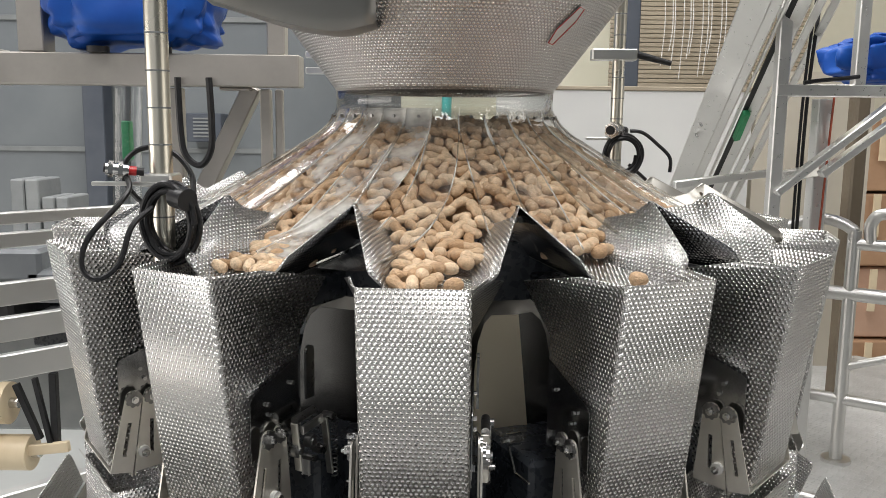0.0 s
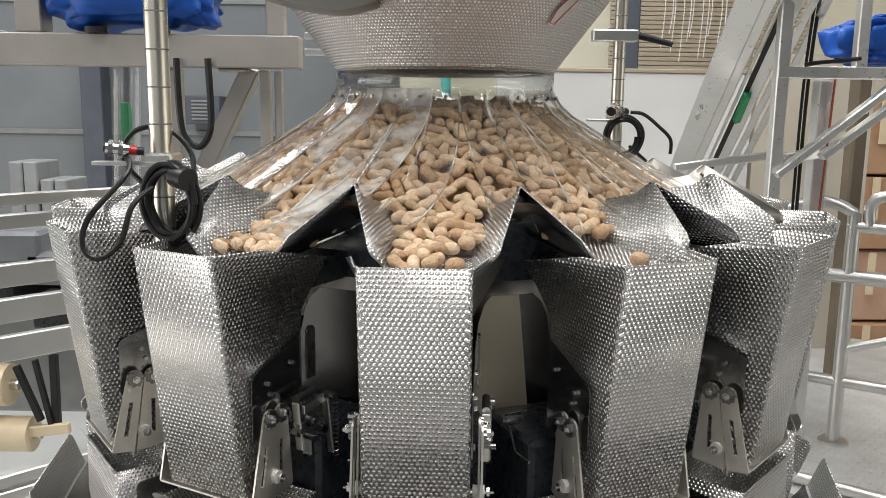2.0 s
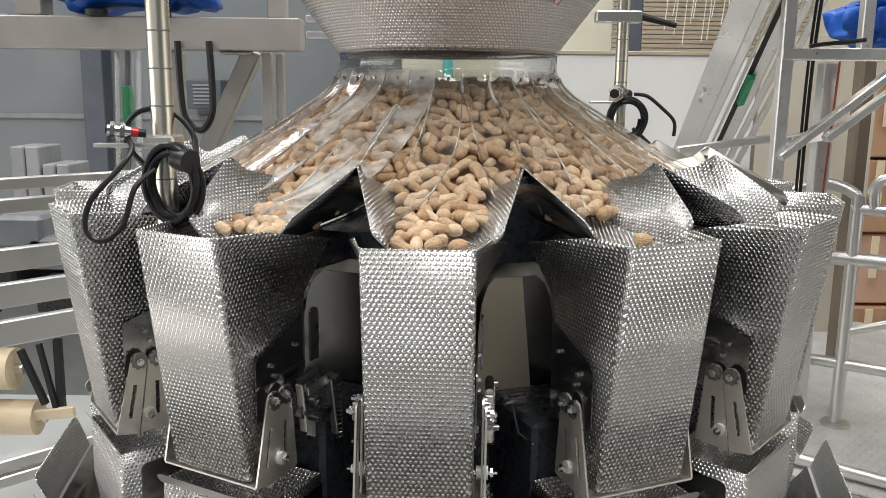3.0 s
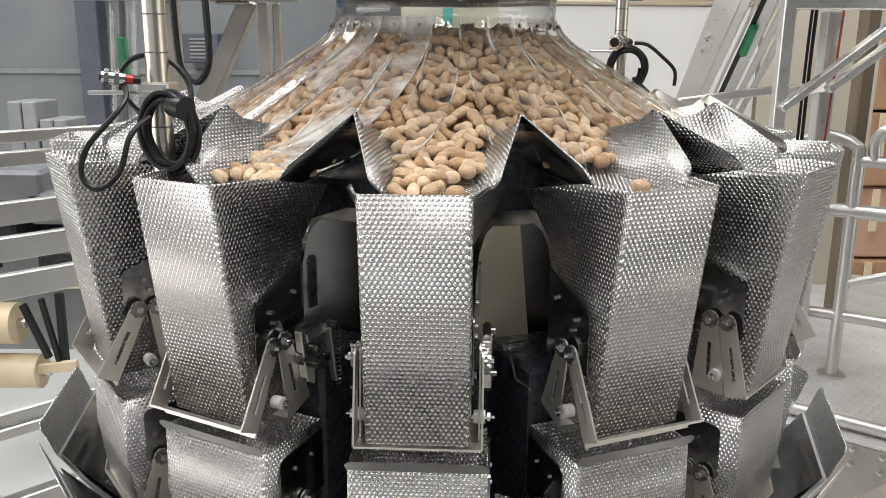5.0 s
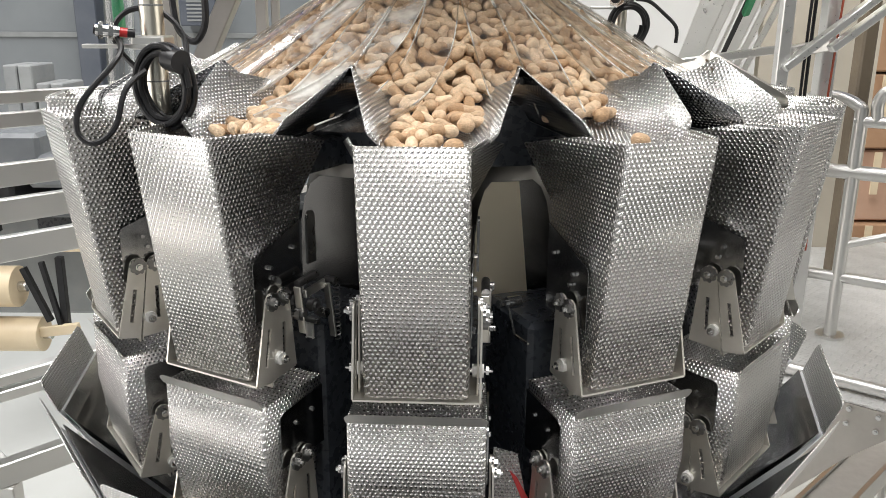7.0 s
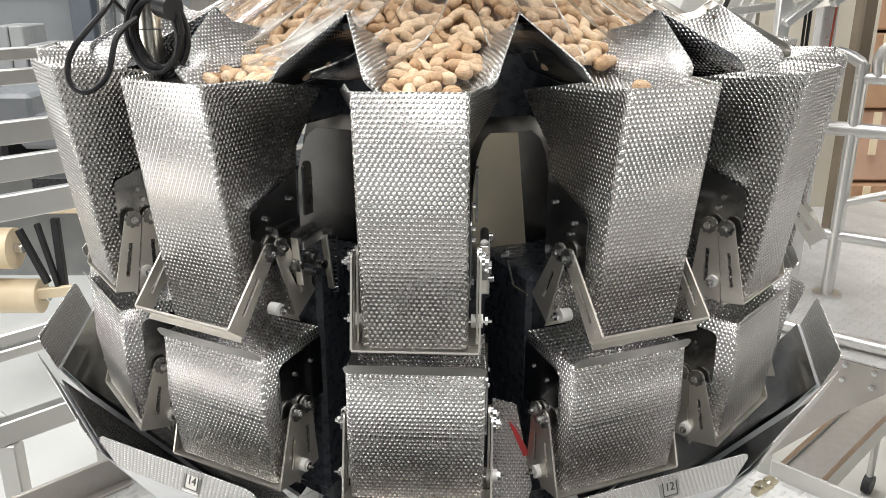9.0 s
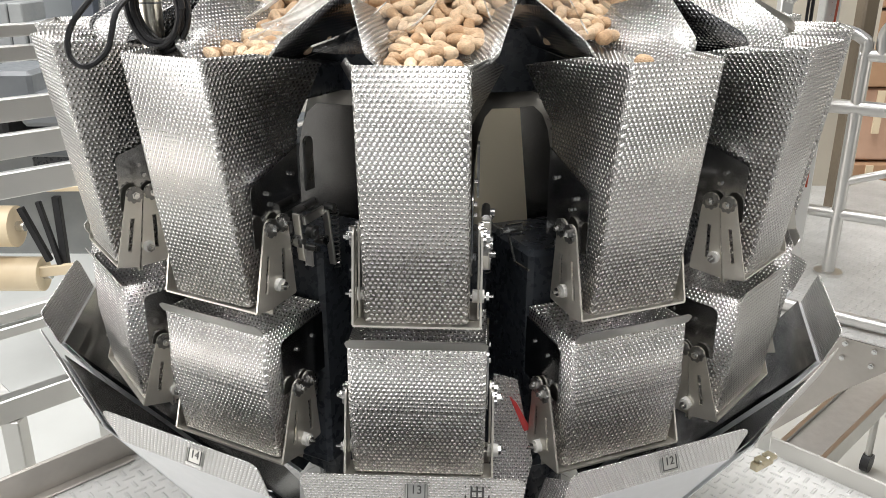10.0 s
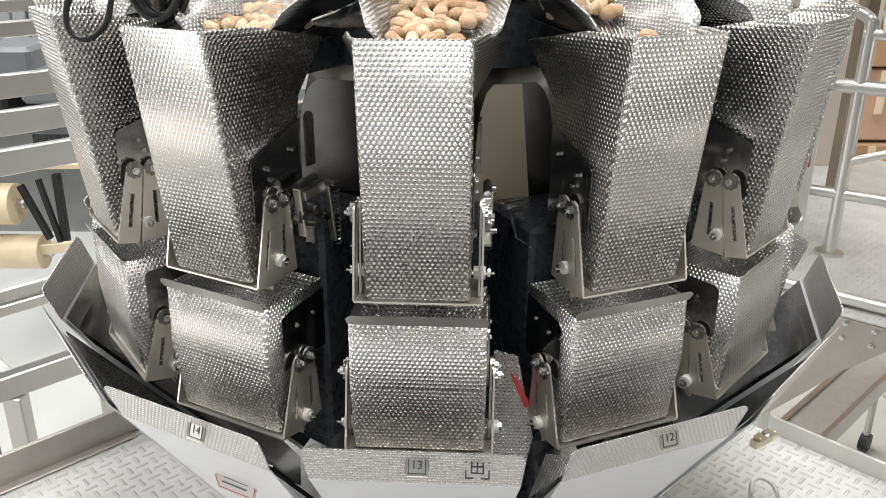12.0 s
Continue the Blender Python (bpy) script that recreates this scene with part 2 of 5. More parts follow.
# ---------------------------------------------------------------- mesh tools
def sheet_uv(me):
    """UV in metres, u level and v up along each face."""
    lay = me.uv_layers.new(name="UVMap").data
    co = [v.co for v in me.vertices]
    for f in me.polygons:
        n = f.normal
        u = Vector((-n.y, n.x, 0))
        u = Vector((1, 0, 0)) if u.length < 0.2 else u.normalized()
        v = n.cross(u)
        for li in f.loop_indices:
            p = co[me.loops[li].vertex_index]
            lay[li].uv = (p.dot(u), p.dot(v))


def mesh(name, bm, material, smooth=None):
    bm.normal_update()
    me = bpy.data.meshes.new(name)
    bm.to_mesh(me)
    bm.free()
    me.materials.append(material)
    sheet_uv(me)
    if smooth:
        me.shade_smooth()
        me.set_sharp_from_angle(angle=radians(smooth))
    return me


def part(name, bm, material, parent=None, label="", smooth=35, at=None):
    ob = new(name, mesh(name, bm, material, smooth))
    ob.parent = parent
    if at is not None:
        ob.location = at
    if label:
        ob["label"] = label
    return ob


def thing(name, label, category, m=None, group="", kind=""):
    ob = tagged(new(name), label, category, group, kind)
    ob.empty_display_size = 0.05
    if m is not None:
        ob.matrix_basis = m
    return ob


def solid(ob, thick, offset=-1.0):
    s = ob.modifiers.new("thickness", "SOLIDIFY")
    s.thickness, s.offset = thick, offset
    return ob


def prism(bm, pts, depth):
    """A flat plate: the outline pts, thickened by the vector depth."""
    a = [bm.verts.new(p) for p in pts]
    b = [bm.verts.new(Vector(p) + Vector(depth)) for p in pts]
    k = len(pts)
    faces = [bm.faces.new(a), bm.faces.new(b[::-1])]
    for i in range(k):
        faces.append(bm.faces.new((a[i], b[i], b[(i + 1) % k], a[(i + 1) % k])))
    bmesh.ops.recalc_face_normals(bm, faces=faces)


def box(bm, lo, hi, bevel=0.0, m=None):
    r = bmesh.ops.create_cube(bm, size=1)
    vs = r["verts"]
    for v in vs:
        v.co = Vector([lo[i] + (v.co[i] + 0.5) * (hi[i] - lo[i]) for i in range(3)])
    if bevel:
        es = list({e for v in vs for e in v.link_edges})
        vs = bmesh.ops.bevel(bm, geom=es, offset=bevel, segments=1, affect="EDGES", profile=0.5)["verts"]
    if m is not None:
        bmesh.ops.transform(bm, matrix=m, verts=list({v for v in vs}))


def rod(bm, a, b, r, seg=12, r2=None):
    a, b = Vector(a), Vector(b)
    d = b - a
    m = Matrix.Translation((a + b) / 2) @ d.to_track_quat("Z", "Y").to_matrix().to_4x4()
    bmesh.ops.create_cone(bm, cap_ends=True, segments=seg, radius1=r, radius2=r if r2 is None else r2, depth=d.length, matrix=m)


def bar(bm, a, b, w, h, up=(0, 0, 1), bevel=0.003):
    """A square tube from a to b."""
    a, b = Vector(a), Vector(b)
    y = (b - a).normalized()
    x = y.cross(Vector(up)).normalized()
    z = x.cross(y)
    m = Matrix((x, y, z)).transposed().to_4x4()
    m.translation = (a + b) / 2
    n0 = len(bm.verts)
    box(bm, (-w / 2, -(b - a).length / 2, -h / 2), (w / 2, (b - a).length / 2, h / 2), bevel)
    bm.verts.ensure_lookup_table()
    bmesh.ops.transform(bm, matrix=m, verts=bm.verts[n0:])


def smooth_line(pts, per=6):
    pts = [Vector(p) for p in pts]
    out = []
    for i in range(len(pts) - 1):
        p0, p1, p2, p3 = pts[max(i - 1, 0)], pts[i], pts[i + 1], pts[min(i + 2, len(pts) - 1)]
        for k in range(per):
            t = k / per
            out.append(0.5 * (2 * p1 + (p2 - p0) * t + (2 * p0 - 5 * p1 + 4 * p2 - p3) * t * t + (3 * p1 - p0 - 3 * p2 + p3) * t ** 3))
    return out + [pts[-1]]


def hose(bm, pts, r, seg=8, per=6):
    """A round cable along a smooth line through pts."""
    line = smooth_line(pts, per) if per > 1 else [Vector(p) for p in pts]
    rings, side = [], Vector((0.3, 0.2, 1))
    for i, p in enumerate(line):
        d = (line[min(i + 1, len(line) - 1)] - line[max(i - 1, 0)]).normalized()
        x = side - d * side.dot(d)
        x = x.normalized() if x.length > 1e-4 else d.orthogonal().normalized()
        y = d.cross(x)
        side = x
        rings.append([bm.verts.new(p + r * (math.cos(a) * x + math.sin(a) * y)) for a in [2 * math.pi * k / seg for k in range(seg)]])
    for a, b in zip(rings, rings[1:]):
        for k in range(seg):
            bm.faces.new((a[k], a[(k + 1) % seg], b[(k + 1) % seg], b[k]))
    bm.faces.new(rings[0][::-1]), bm.faces.new(rings[-1])


def lathe(bm, prof, seg=96, a0=0.0, a1=2 * math.pi):
    """A surface of revolution round z through (radius, height) pairs."""
    full = abs(a1 - a0 - 2 * math.pi) < 1e-6
    n = seg if full else seg + 1
    rings = [[bm.verts.new((r * math.sin(a0 + (a1 - a0) * k / seg), -r * math.cos(a0 + (a1 - a0) * k / seg), z)) for k in range(n)] for r, z in prof]
    for a, b in zip(rings, rings[1:]):
        for k in range(seg):
            j = (k + 1) % n
            bm.faces.new((a[k], a[j], b[j], b[k]))


def grid(bm, rows):
    vs = [[bm.verts.new(p) for p in row] for row in rows]
    for a, b in zip(vs, vs[1:]):
        for k in range(len(a) - 1):
            bm.faces.new((a[k], a[k + 1], b[k + 1], b[k]))


# ---------------------------------------------------------------- multihead weigher
HEADS = 14
STEP = 360 / HEADS
FIRST = -2.72       # turn of head 13 about the machine's axis


def turn(k):
    """The pose of head k steps to the right of head 13; outward is -y."""
    return pose(0, 0, 0, 0, 0, FIRST + STEP * k)


PAN_TURN = 1.62      # the pans stand a little round from the hoppers


def P(s, r, z):
    """Sideways, outward and up in a head's own space."""
    return Vector((s, -r, z))


def arc(cx, cz, r, a0, a1, n=6):
    return [(cx + r * math.cos(radians(a0 + (a1 - a0) * i / n)), cz + r * math.sin(radians(a0 + (a1 - a0) * i / n))) for i in range(n + 1)]


def plate_at(bm, s, outline, thick):
    """An upright plate across the sideways axis; outline in (outward, up)."""
    prism(bm, [P(s, r, z) for r, z in outline], (thick, 0, 0))


def slotted(bm, s, outline_l, outline_r, slot, thick):
    """A tapered arm with one long slot: two cheeks and bridges round the hole."""
    (r0, z0), (r1, z1), w = slot
    d = Vector((r1 - r0, z1 - z0)).normalized()
    n = Vector((-d.y, d.x)) * w / 2
    a, b = Vector((r0, z0)), Vector((r1, z1))
    hole_r = [a + n, b + n]
    hole_l = [a - n, b - n]
    plate_at(bm, s, outline_r + [tuple(hole_r[1]), tuple(hole_r[0])], thick)
    plate_at(bm, s, outline_l + [tuple(hole_l[1]), tuple(hole_l[0])], thick)
    plate_at(bm, s, [outline_l[0], tuple(hole_l[0]), tuple(hole_r[0]), outline_r[0]], thick)
    plate_at(bm, s, [outline_l[-1], tuple(hole_l[1]), tuple(hole_r[1]), outline_r[-1]], thick)


def gear(bm, s, r, z, rad, thick):
    pts = []
    for i in range(36):
        a = 2 * math.pi * i / 36
        q = rad * (1.0 if i % 4 < 2 else 0.86)
        pts.append((r + q * math.cos(a), z + q * math.sin(a)))
    plate_at(bm, s, pts, thick)


def bolt(bm, s0, s1, r, z, rad):
    rod(bm, P(s0, r, z), P(s1, r, z), rad, 6)
    rod(bm, P(s0, r, z), P(s1 + (s1 - s0) * 0.35, r, z), rad * 0.55, 8)


def make_gate(hopper, name, half, pivot, front, back, side_sign, base):
    """One jaw of a hopper: the bottom flap on two slotted arms with gears. Built about its pivot."""
    pr, pz = pivot
    f, b = (front[0] - pr, front[1] - pz), (back[0] - pr, back[1] - pz)
    bm = bmesh.new()
    prism(bm, [P(-half, *f), P(half, *f), P(half, *b), P(-half, *b)], (0, 0, -0.003))
    tip = b if side_sign > 0 else f
    prism(bm, [P(-half, tip[0], tip[1]), P(half, tip[0], tip[1]), P(half, tip[0], tip[1] - 0.010), P(-half, tip[0], tip[1] - 0.010)], (0, -0.002 * side_sign, 0))
    ob = part(name, bm, ARM, hopper, at=P(0, pr, pz) - base)
    mid = ((f[0] + b[0]) / 2, (f[1] + b[1]) / 2)
    slot = ((mid[0] * 0.33, mid[1] * 0.33), (mid[0] * 0.80, mid[1] * 0.80), 0.0065)
    top = arc(0, 0, 0.0135, 175, 5, 8)
    for sg in (-1, 1):
        bm = bmesh.new()
        slotted(bm, sg * half - 0.0015, [top[4], top[3], top[2], top[1], top[0], b], [top[4], top[5], top[6], top[7], top[8], f], slot, 0.003)
        bmesh.ops.remove_doubles(bm, verts=bm.verts, dist=1e-5)
        part("arm", bm, ARM, ob, "slotted steel arm")
    for sg in (-1, 1):
        g = bmesh.new()
        gear(g, sg * (half + 0.0035) - 0.002, 0, 0, 0.0142, 0.004)
        part("gear", g, PINS, ob)
    for sg in (-1, 1):
        h = bmesh.new()
        bolt(h, sg * half, sg * (half + 0.011), 0, 0, 0.0065)
        part("bolt", h, CHROME, ob)
    return ob


FEED_BASE = P(0, 0.68, 0.83)
WEIGH_BASE = P(0, 0.70, 0.58)


def feed_hopper():
    """Upper hopper: leaning dimpled front, flared mouth, plain mount plates, a pair of jaws."""
    hop = thing("feed_hopper", "dimpled stainless steel feed hopper with flared open mouth", "hopper", group="feed hoppers round the weigher")
    B = FEED_BASE
    bm = bmesh.new()
    v = {}
    for sg in (-1, 1):
        v[sg] = [bm.verts.new(P(sg * s, r, z) - B) for s, r, z in (
            (0.0735, 0.771, 1.2015), (0.0735, 0.7205, 0.841), (0.0735, 0.622, 0.841), (0.0715, 0.582, 1.092), (0.117, 0.578, 1.177), (0.092, 0.690, 1.200))]
    fl, fr = v[-1], v[1]
    bm.faces.new((fl[0], fl[1], fr[1], fr[0]))
    bm.faces.new((fr[0], fr[1], fr[2], fr[3])), bm.faces.new((fl[3], fl[2], fl[1], fl[0]))
    bm.faces.new((fr[0], fr[3], fr[4], fr[5])), bm.faces.new((fl[5], fl[4], fl[3], fl[0]))
    bm.faces.new((fr[3], fr[2], fl[2], fl[3]))
    es = [e for e in bm.edges if {e.verts[0], e.verts[1]} in ({fl[0], fl[1]}, {fr[0], fr[1]})]
    bmesh.ops.bevel(bm, geom=es, offset=0.0065, segments=4, affect="EDGES", profile=0.5)
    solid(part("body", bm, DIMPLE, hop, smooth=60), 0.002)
    for sg in (-1, 1):
        bm = bmesh.new()
        out = [(0.590, 0.925), (0.590, 1.058)] + arc(0.690, 1.008, 0.012, 65, 0, 4) + [(0.702, 0.925)]
        plate_at(bm, sg * 0.0756 - 0.0008, [(r - 0.68, z - 0.83) for r, z in out], 0.0016)
        part("mount_plate", bm, PLATE, hop, "smooth polished mount plate")
        for r, z in ((0.612, 1.018), (0.667, 1.000), (0.660, 0.982)):
            bm = bmesh.new()
            rod(bm, P(sg * 0.077, r, z) - B, P(sg * 0.0815, r, z) - B, 0.0035, 8)
            part("rivet", bm, CHROME, hop)
        bm = bmesh.new()
        rod(bm, P(sg * 0.077, 0.669, 0.862) - B, P(sg * 0.094, 0.669, 0.862) - B, 0.0098, 18)
        part("roller", bm, NYLON, hop, "white nylon roller")
        bm = bmesh.new()
        rod(bm, P(sg * 0.074, 0.669, 0.862) - B, P(sg * 0.107, 0.669, 0.862) - B, 0.0036, 10, 0.002)
        rod(bm, P(sg * 0.097, 0.669, 0.862) - B, P(sg * 0.101, 0.669, 0.862) - B, 0.0068, 6)
        part("stud", bm, CHROME, hop)
    bm = bmesh.new()
    plate_at(bm, 0.080, [(r - 0.68, z - 0.83) for r, z in [(0.585, 0.985), (0.585, 1.058)] + arc(0.575, 1.058, 0.010, 0, 180, 6) + [(0.565, 0.985)]], 0.004)
    part("hanger_lug", bm, PINS, hop)
    make_gate(hop, "outer_gate", 0.0895, (0.682, 0.9545), (0.7235, 0.8375), (0.688, 0.832), 1, B)
    make_gate(hop, "inner_gate", 0.0855, (0.652, 0.9540), (0.684, 0.831), (0.628, 0.836), -1, B)
    return hop


def weigh_hopper():
    """Lower hopper: wide dimpled box with a plain lip and a pair of jaws."""
    hop = thing("weigh_hopper", "dimpled stainless steel weigh hopper with plain bent lip", "hopper", group="weigh hoppers round the weigher")
    B = WEIGH_BASE
    bm = bmesh.new()
    v = {}
    for sg in (-1, 1):
        v[sg] = [bm.verts.new(P(sg * s, r, z) - B) for s, r, z in (
            (0.0992, 0.7229, 0.804), (0.0992, 0.7240, 0.700), (0.0985, 0.7110, 0.588), (0.0985, 0.614, 0.588), (0.0985, 0.585, 0.804))]
    fl, fr = v[-1], v[1]
    bm.faces.new((fl[0], fl[1], fr[1], fr[0])), bm.faces.new((fl[1], fl[2], fr[2], fr[1]))
    bm.faces.new((fr[0], fr[1], fr[2], fr[3], fr[4])), bm.faces.new((fl[4], fl[3], fl[2], fl[1], fl[0]))
    bm.faces.new((fr[4], fr[3], fl[3], fl[4]))
    es = [e for e in bm.edges if {*e.verts} in ({fl[0], fl[1]}, {fr[0], fr[1]}, {fl[1], fl[2]}, {fr[1], fr[2]})]
    bmesh.ops.bevel(bm, geom=es, offset=0.006, segments=3, affect="EDGES", profile=0.5)
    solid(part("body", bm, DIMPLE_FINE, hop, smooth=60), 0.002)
    bm = bmesh.new()
    prism(bm, [P(-0.099, 0.7250, 0.802) - B, P(0.099, 0.7250, 0.802) - B, P(0.101, 0.7300, 0.812) - B, P(0.098, 0.7320, 0.816) - B, P(0.092, 0.7335, 0.819) - B, P(-0.092, 0.7335, 0.819) - B, P(-0.098, 0.7320, 0.816) - B, P(-0.101, 0.7300, 0.812) - B], (0, 0.0016, 0))
    part("lip", bm, SHEET, hop, "plain bent lip")
    for sg in (-1, 1):
        bm = bmesh.new()
        out = [(0.588, 0.69), (0.588, 0.790)] + arc(0.680, 0.769, 0.012, 75, 0, 4) + [(0.692, 0.69)]
        plate_at(bm, sg * 0.1015 - 0.0013, [(r - 0.70, z - 0.58) for r, z in out], 0.0026)
        part("mount_plate", bm, PLATE, hop, "smooth polished mount plate")
        bm = bmesh.new()
        rod(bm, P(sg * 0.104, 0.661, 0.599) - B, P(sg * 0.121, 0.661, 0.599) - B, 0.0100, 18)
        part("roller", bm, NYLON, hop, "white nylon roller")
        bm = bmesh.new()
        rod(bm, P(sg * 0.099, 0.661, 0.599) - B, P(sg * 0.133, 0.661, 0.599) - B, 0.0040, 10, 0.002)
        rod(bm, P(sg * 0.121, 0.661, 0.599) - B, P(sg * 0.125, 0.661, 0.599) - B, 0.0068, 6)
        part("stud", bm, CHROME, hop)
        for r, z in ((0.615, 0.758), (0.655, 0.752)):
            bm = bmesh.new()
            rod(bm, P(sg * 0.102, r, z) - B, P(sg * 0.106, r, z) - B, 0.0035, 8)
            part("rivet", bm, CHROME, hop)
    make_gate(hop, "outer_gate", 0.111, (0.6695, 0.6955), (0.7175, 0.5850), (0.667, 0.578), 1, B)
    make_gate(hop, "inner_gate", 0.107, (0.6400, 0.6950), (0.662, 0.578), (0.615, 0.583), -1, B)
    return hop


def feeder_pan():
    """Vibrating pan: dimpled floor between two raised pointed wings."""
    B = P(0, 0.6, 1.17)
    pan = thing("feeder_pan", "dimpled stainless vibrating feeder pan with raised pointed wings", "feeder pan", group="feeder pans round the cone")
    bm = bmesh.new()
    prism(bm, [P(-0.056, 0.672, 1.172) - B, P(0.056, 0.672, 1.172) - B, P(0.045, 0.30, 1.205) - B, P(-0.045, 0.30, 1.205) - B], (0, 0, -0.003))
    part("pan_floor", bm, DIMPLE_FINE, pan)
    for sg in (-1, 1):
        bm = bmesh.new()
        pts = [(0.056, 0.672, 1.172), (0.0855, 0.672, 1.201), (0.0895, 0.669, 1.209), (0.0915, 0.661, 1.218), (0.1225, 0.541, 1.283), (0.1230, 0.533, 1.284),
               (0.1130, 0.507, 1.262), (0.086, 0.42, 1.240), (0.066, 0.30, 1.234), (0.045, 0.30, 1.205)]
        vs = [bm.verts.new(P(sg * s, r, z) - B) for s, r, z in pts]
        bm.faces.new((vs[0], vs[1], vs[2], vs[3])), bm.faces.new((vs[0], vs[3], vs[4], vs[5], vs[6])), bm.faces.new((vs[0], vs[6], vs[7])), bm.faces.new((vs[0], vs[7], vs[8], vs[9]))
        if sg < 0:
            bmesh.ops.reverse_faces(bm, faces=bm.faces)
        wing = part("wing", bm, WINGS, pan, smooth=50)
        # outer side: flatter relief, and its dark reflections put into a darker tone
        wing.data.materials.append(WING_SHADE)
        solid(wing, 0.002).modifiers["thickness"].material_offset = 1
        bm = bmesh.new()
        rod(bm, P(sg * 0.1125, 0.532, 1.262) - B, P(sg * 0.1195, 0.536, 1.262) - B, 0.005, 6)
        part("bolt", bm, PINS, pan)
    bm = bmesh.new()
    box(bm, (-0.045, -0.04, -0.055), (0.045, 0.16, -0.008), 0.004)
    part("bracket", bm, DARK, pan, "dark bracket below the pan")
    return pan, B


def drive_unit():
    """Dark drive housing behind a pair of hoppers, with crank, links and return spring."""
    B = P(0, 0.5, 0.6)
    d = thing("drive_unit", "dark drive housing with steel crank links and return spring", "drive unit", group="drive units round the drum")
    bm = bmesh.new()
    box(bm, (-0.088, -0.065, -0.12), (0.088, 0.10, 0.285), 0.008)
    part("housing", bm, DARK, d)
    for z0, name in ((0.945, "upper"), (0.70, "lower")):
        for sg in (-1, 1):
            bm = bmesh.new()
            rod(bm, P(sg * 0.04, 0.565, z0 - 0.02) - B, P(sg * 0.04, 0.588, z0 - 0.02) - B, 0.012, 16)
            part("hinge_boss", bm, PINS, d)
    bm = bmesh.new()
    bar(bm, P(0.094, 0.610, 0.945) - B, P(0.094, 0.560, 0.950) - B, 0.005, 0.014, bevel=0.001)
    bar(bm, P(0.098, 0.560, 0.950) - B, P(0.098, 0.545, 0.855) - B, 0.005, 0.012, up=(1, 0, 0), bevel=0.001)
    part("link_arm", bm, SHEET, d)
    bm = bmesh.new()
    rod(bm, P(0.0945, 0.628, 0.966) - B, P(0.0945, 0.582, 0.970) - B, 0.0065, 16)
    part("damper", bm, PINS, d, "bright damper cylinder")
    for r, z in ((0.622, 0.918), (0.590, 0.922)):
        bm = bmesh.new()
        rod(bm, P(0.088, r, z) - B, P(0.099, r, z) - B, 0.0105, 18)
        rod(bm, P(0.099, r, z) - B, P(0.102, r, z) - B, 0.0055, 6)
        part("cam_roller", bm, PINS, d, "steel cam roller")
    bm = bmesh.new()
    bar(bm, P(0.094, 0.628, 0.962) - B, P(0.094, 0.618, 0.885) - B, 0.004, 0.013, up=(1, 0, 0), bevel=0.001)
    part("cam_lever", bm, ARM, d)
    for r, z, rad, s1 in ((0.548, 0.950, 0.007, 0.108), (0.572, 0.905, 0.008, 0.106), (0.598, 0.900, 0.005, 0.110)):
        bm = bmesh.new()
        rod(bm, P(0.088, r, z) - B, P(s1, r, z) - B, rad, 12)
        part("crank_pin", bm, PINS, d)
    bm = bmesh.new()
    line = [P(0.100 + 0.005 * math.cos(i * 0.9), 0.536 + 0.005 * math.sin(i * 0.9), 0.945 - i * 0.00105) - B for i in range(96)]
    hose(bm, line, 0.0011, 5, 1)
    part("spring", bm, PINS, d, "steel return spring")
    bm = bmesh.new()
    rod(bm, P(-0.088, 0.53, 0.915) - B, P(-0.112, 0.53, 0.915) - B, 0.010, 14)
    rod(bm, P(-0.088, 0.53, 0.915) - B, P(-0.122, 0.53, 0.915) - B, 0.005, 6)
    part("side_stud", bm, CHROME, d)
    bm = bmesh.new()
    bar(bm, P(-0.110, 0.53, 0.910) - B, P(-0.110, 0.555, 0.870) - B, 0.003, 0.003, up=(1, 0, 0), bevel=0)
    bar(bm, P(-0.110, 0.555, 0.870) - B, P(-0.110, 0.600, 0.872) - B, 0.003, 0.003, up=(1, 0, 0), bevel=0)
    part("wire_link", bm, CHROME, d)
    bm = bmesh.new()
    box(bm, P(0.062, 0.566, 0.855) - B, P(0.074, 0.569, 0.88) - B, 0.002)
    part("sensor_tag", bm, LABEL, d)
    return d, B


def plaque(parent, text, at, lean, s):
    """Small framed number plate."""
    bm = bmesh.new()
    box(bm, (-0.0165, -0.003, -0.0165), (0.0165, 0.0, 0.0165), 0.003)
    pl = part("number_plate", bm, PLAQUE, parent, "small framed number plate")
    pl.matrix_basis = Matrix.Translation(at) @ pose(0, 0, 0, lean, 0, 0)
    bm = bmesh.new()
    for k in range(4):
        a = pose(0, 0, 0, 0, 90 * k, 0)
        n0 = len(bm.verts)
        box(bm, (-0.0125, -0.0038, 0.0112), (0.0125, -0.0026, 0.0124))
        bm.verts.ensure_lookup_table()
        bmesh.ops.transform(bm, matrix=a, verts=bm.verts[n0:])
    part("plate_border", bm, INK, pl)
    cu = bpy.data.curves.new("digits", "FONT")
    cu.body, cu.size, cu.align_x, cu.align_y, cu.extrude = text, 0.0165, "CENTER", "CENTER", 0.0004
    tmp = bpy.data.objects.new("digits", cu)
    me = bpy.data.meshes.new_from_object(tmp)
    bpy.data.objects.remove(tmp)
    me.materials.append(INK)
    dg = new("digits", me)
    dg.parent, dg.matrix_basis = pl, pose(0, -0.0034, 0, 90, 0, 0)


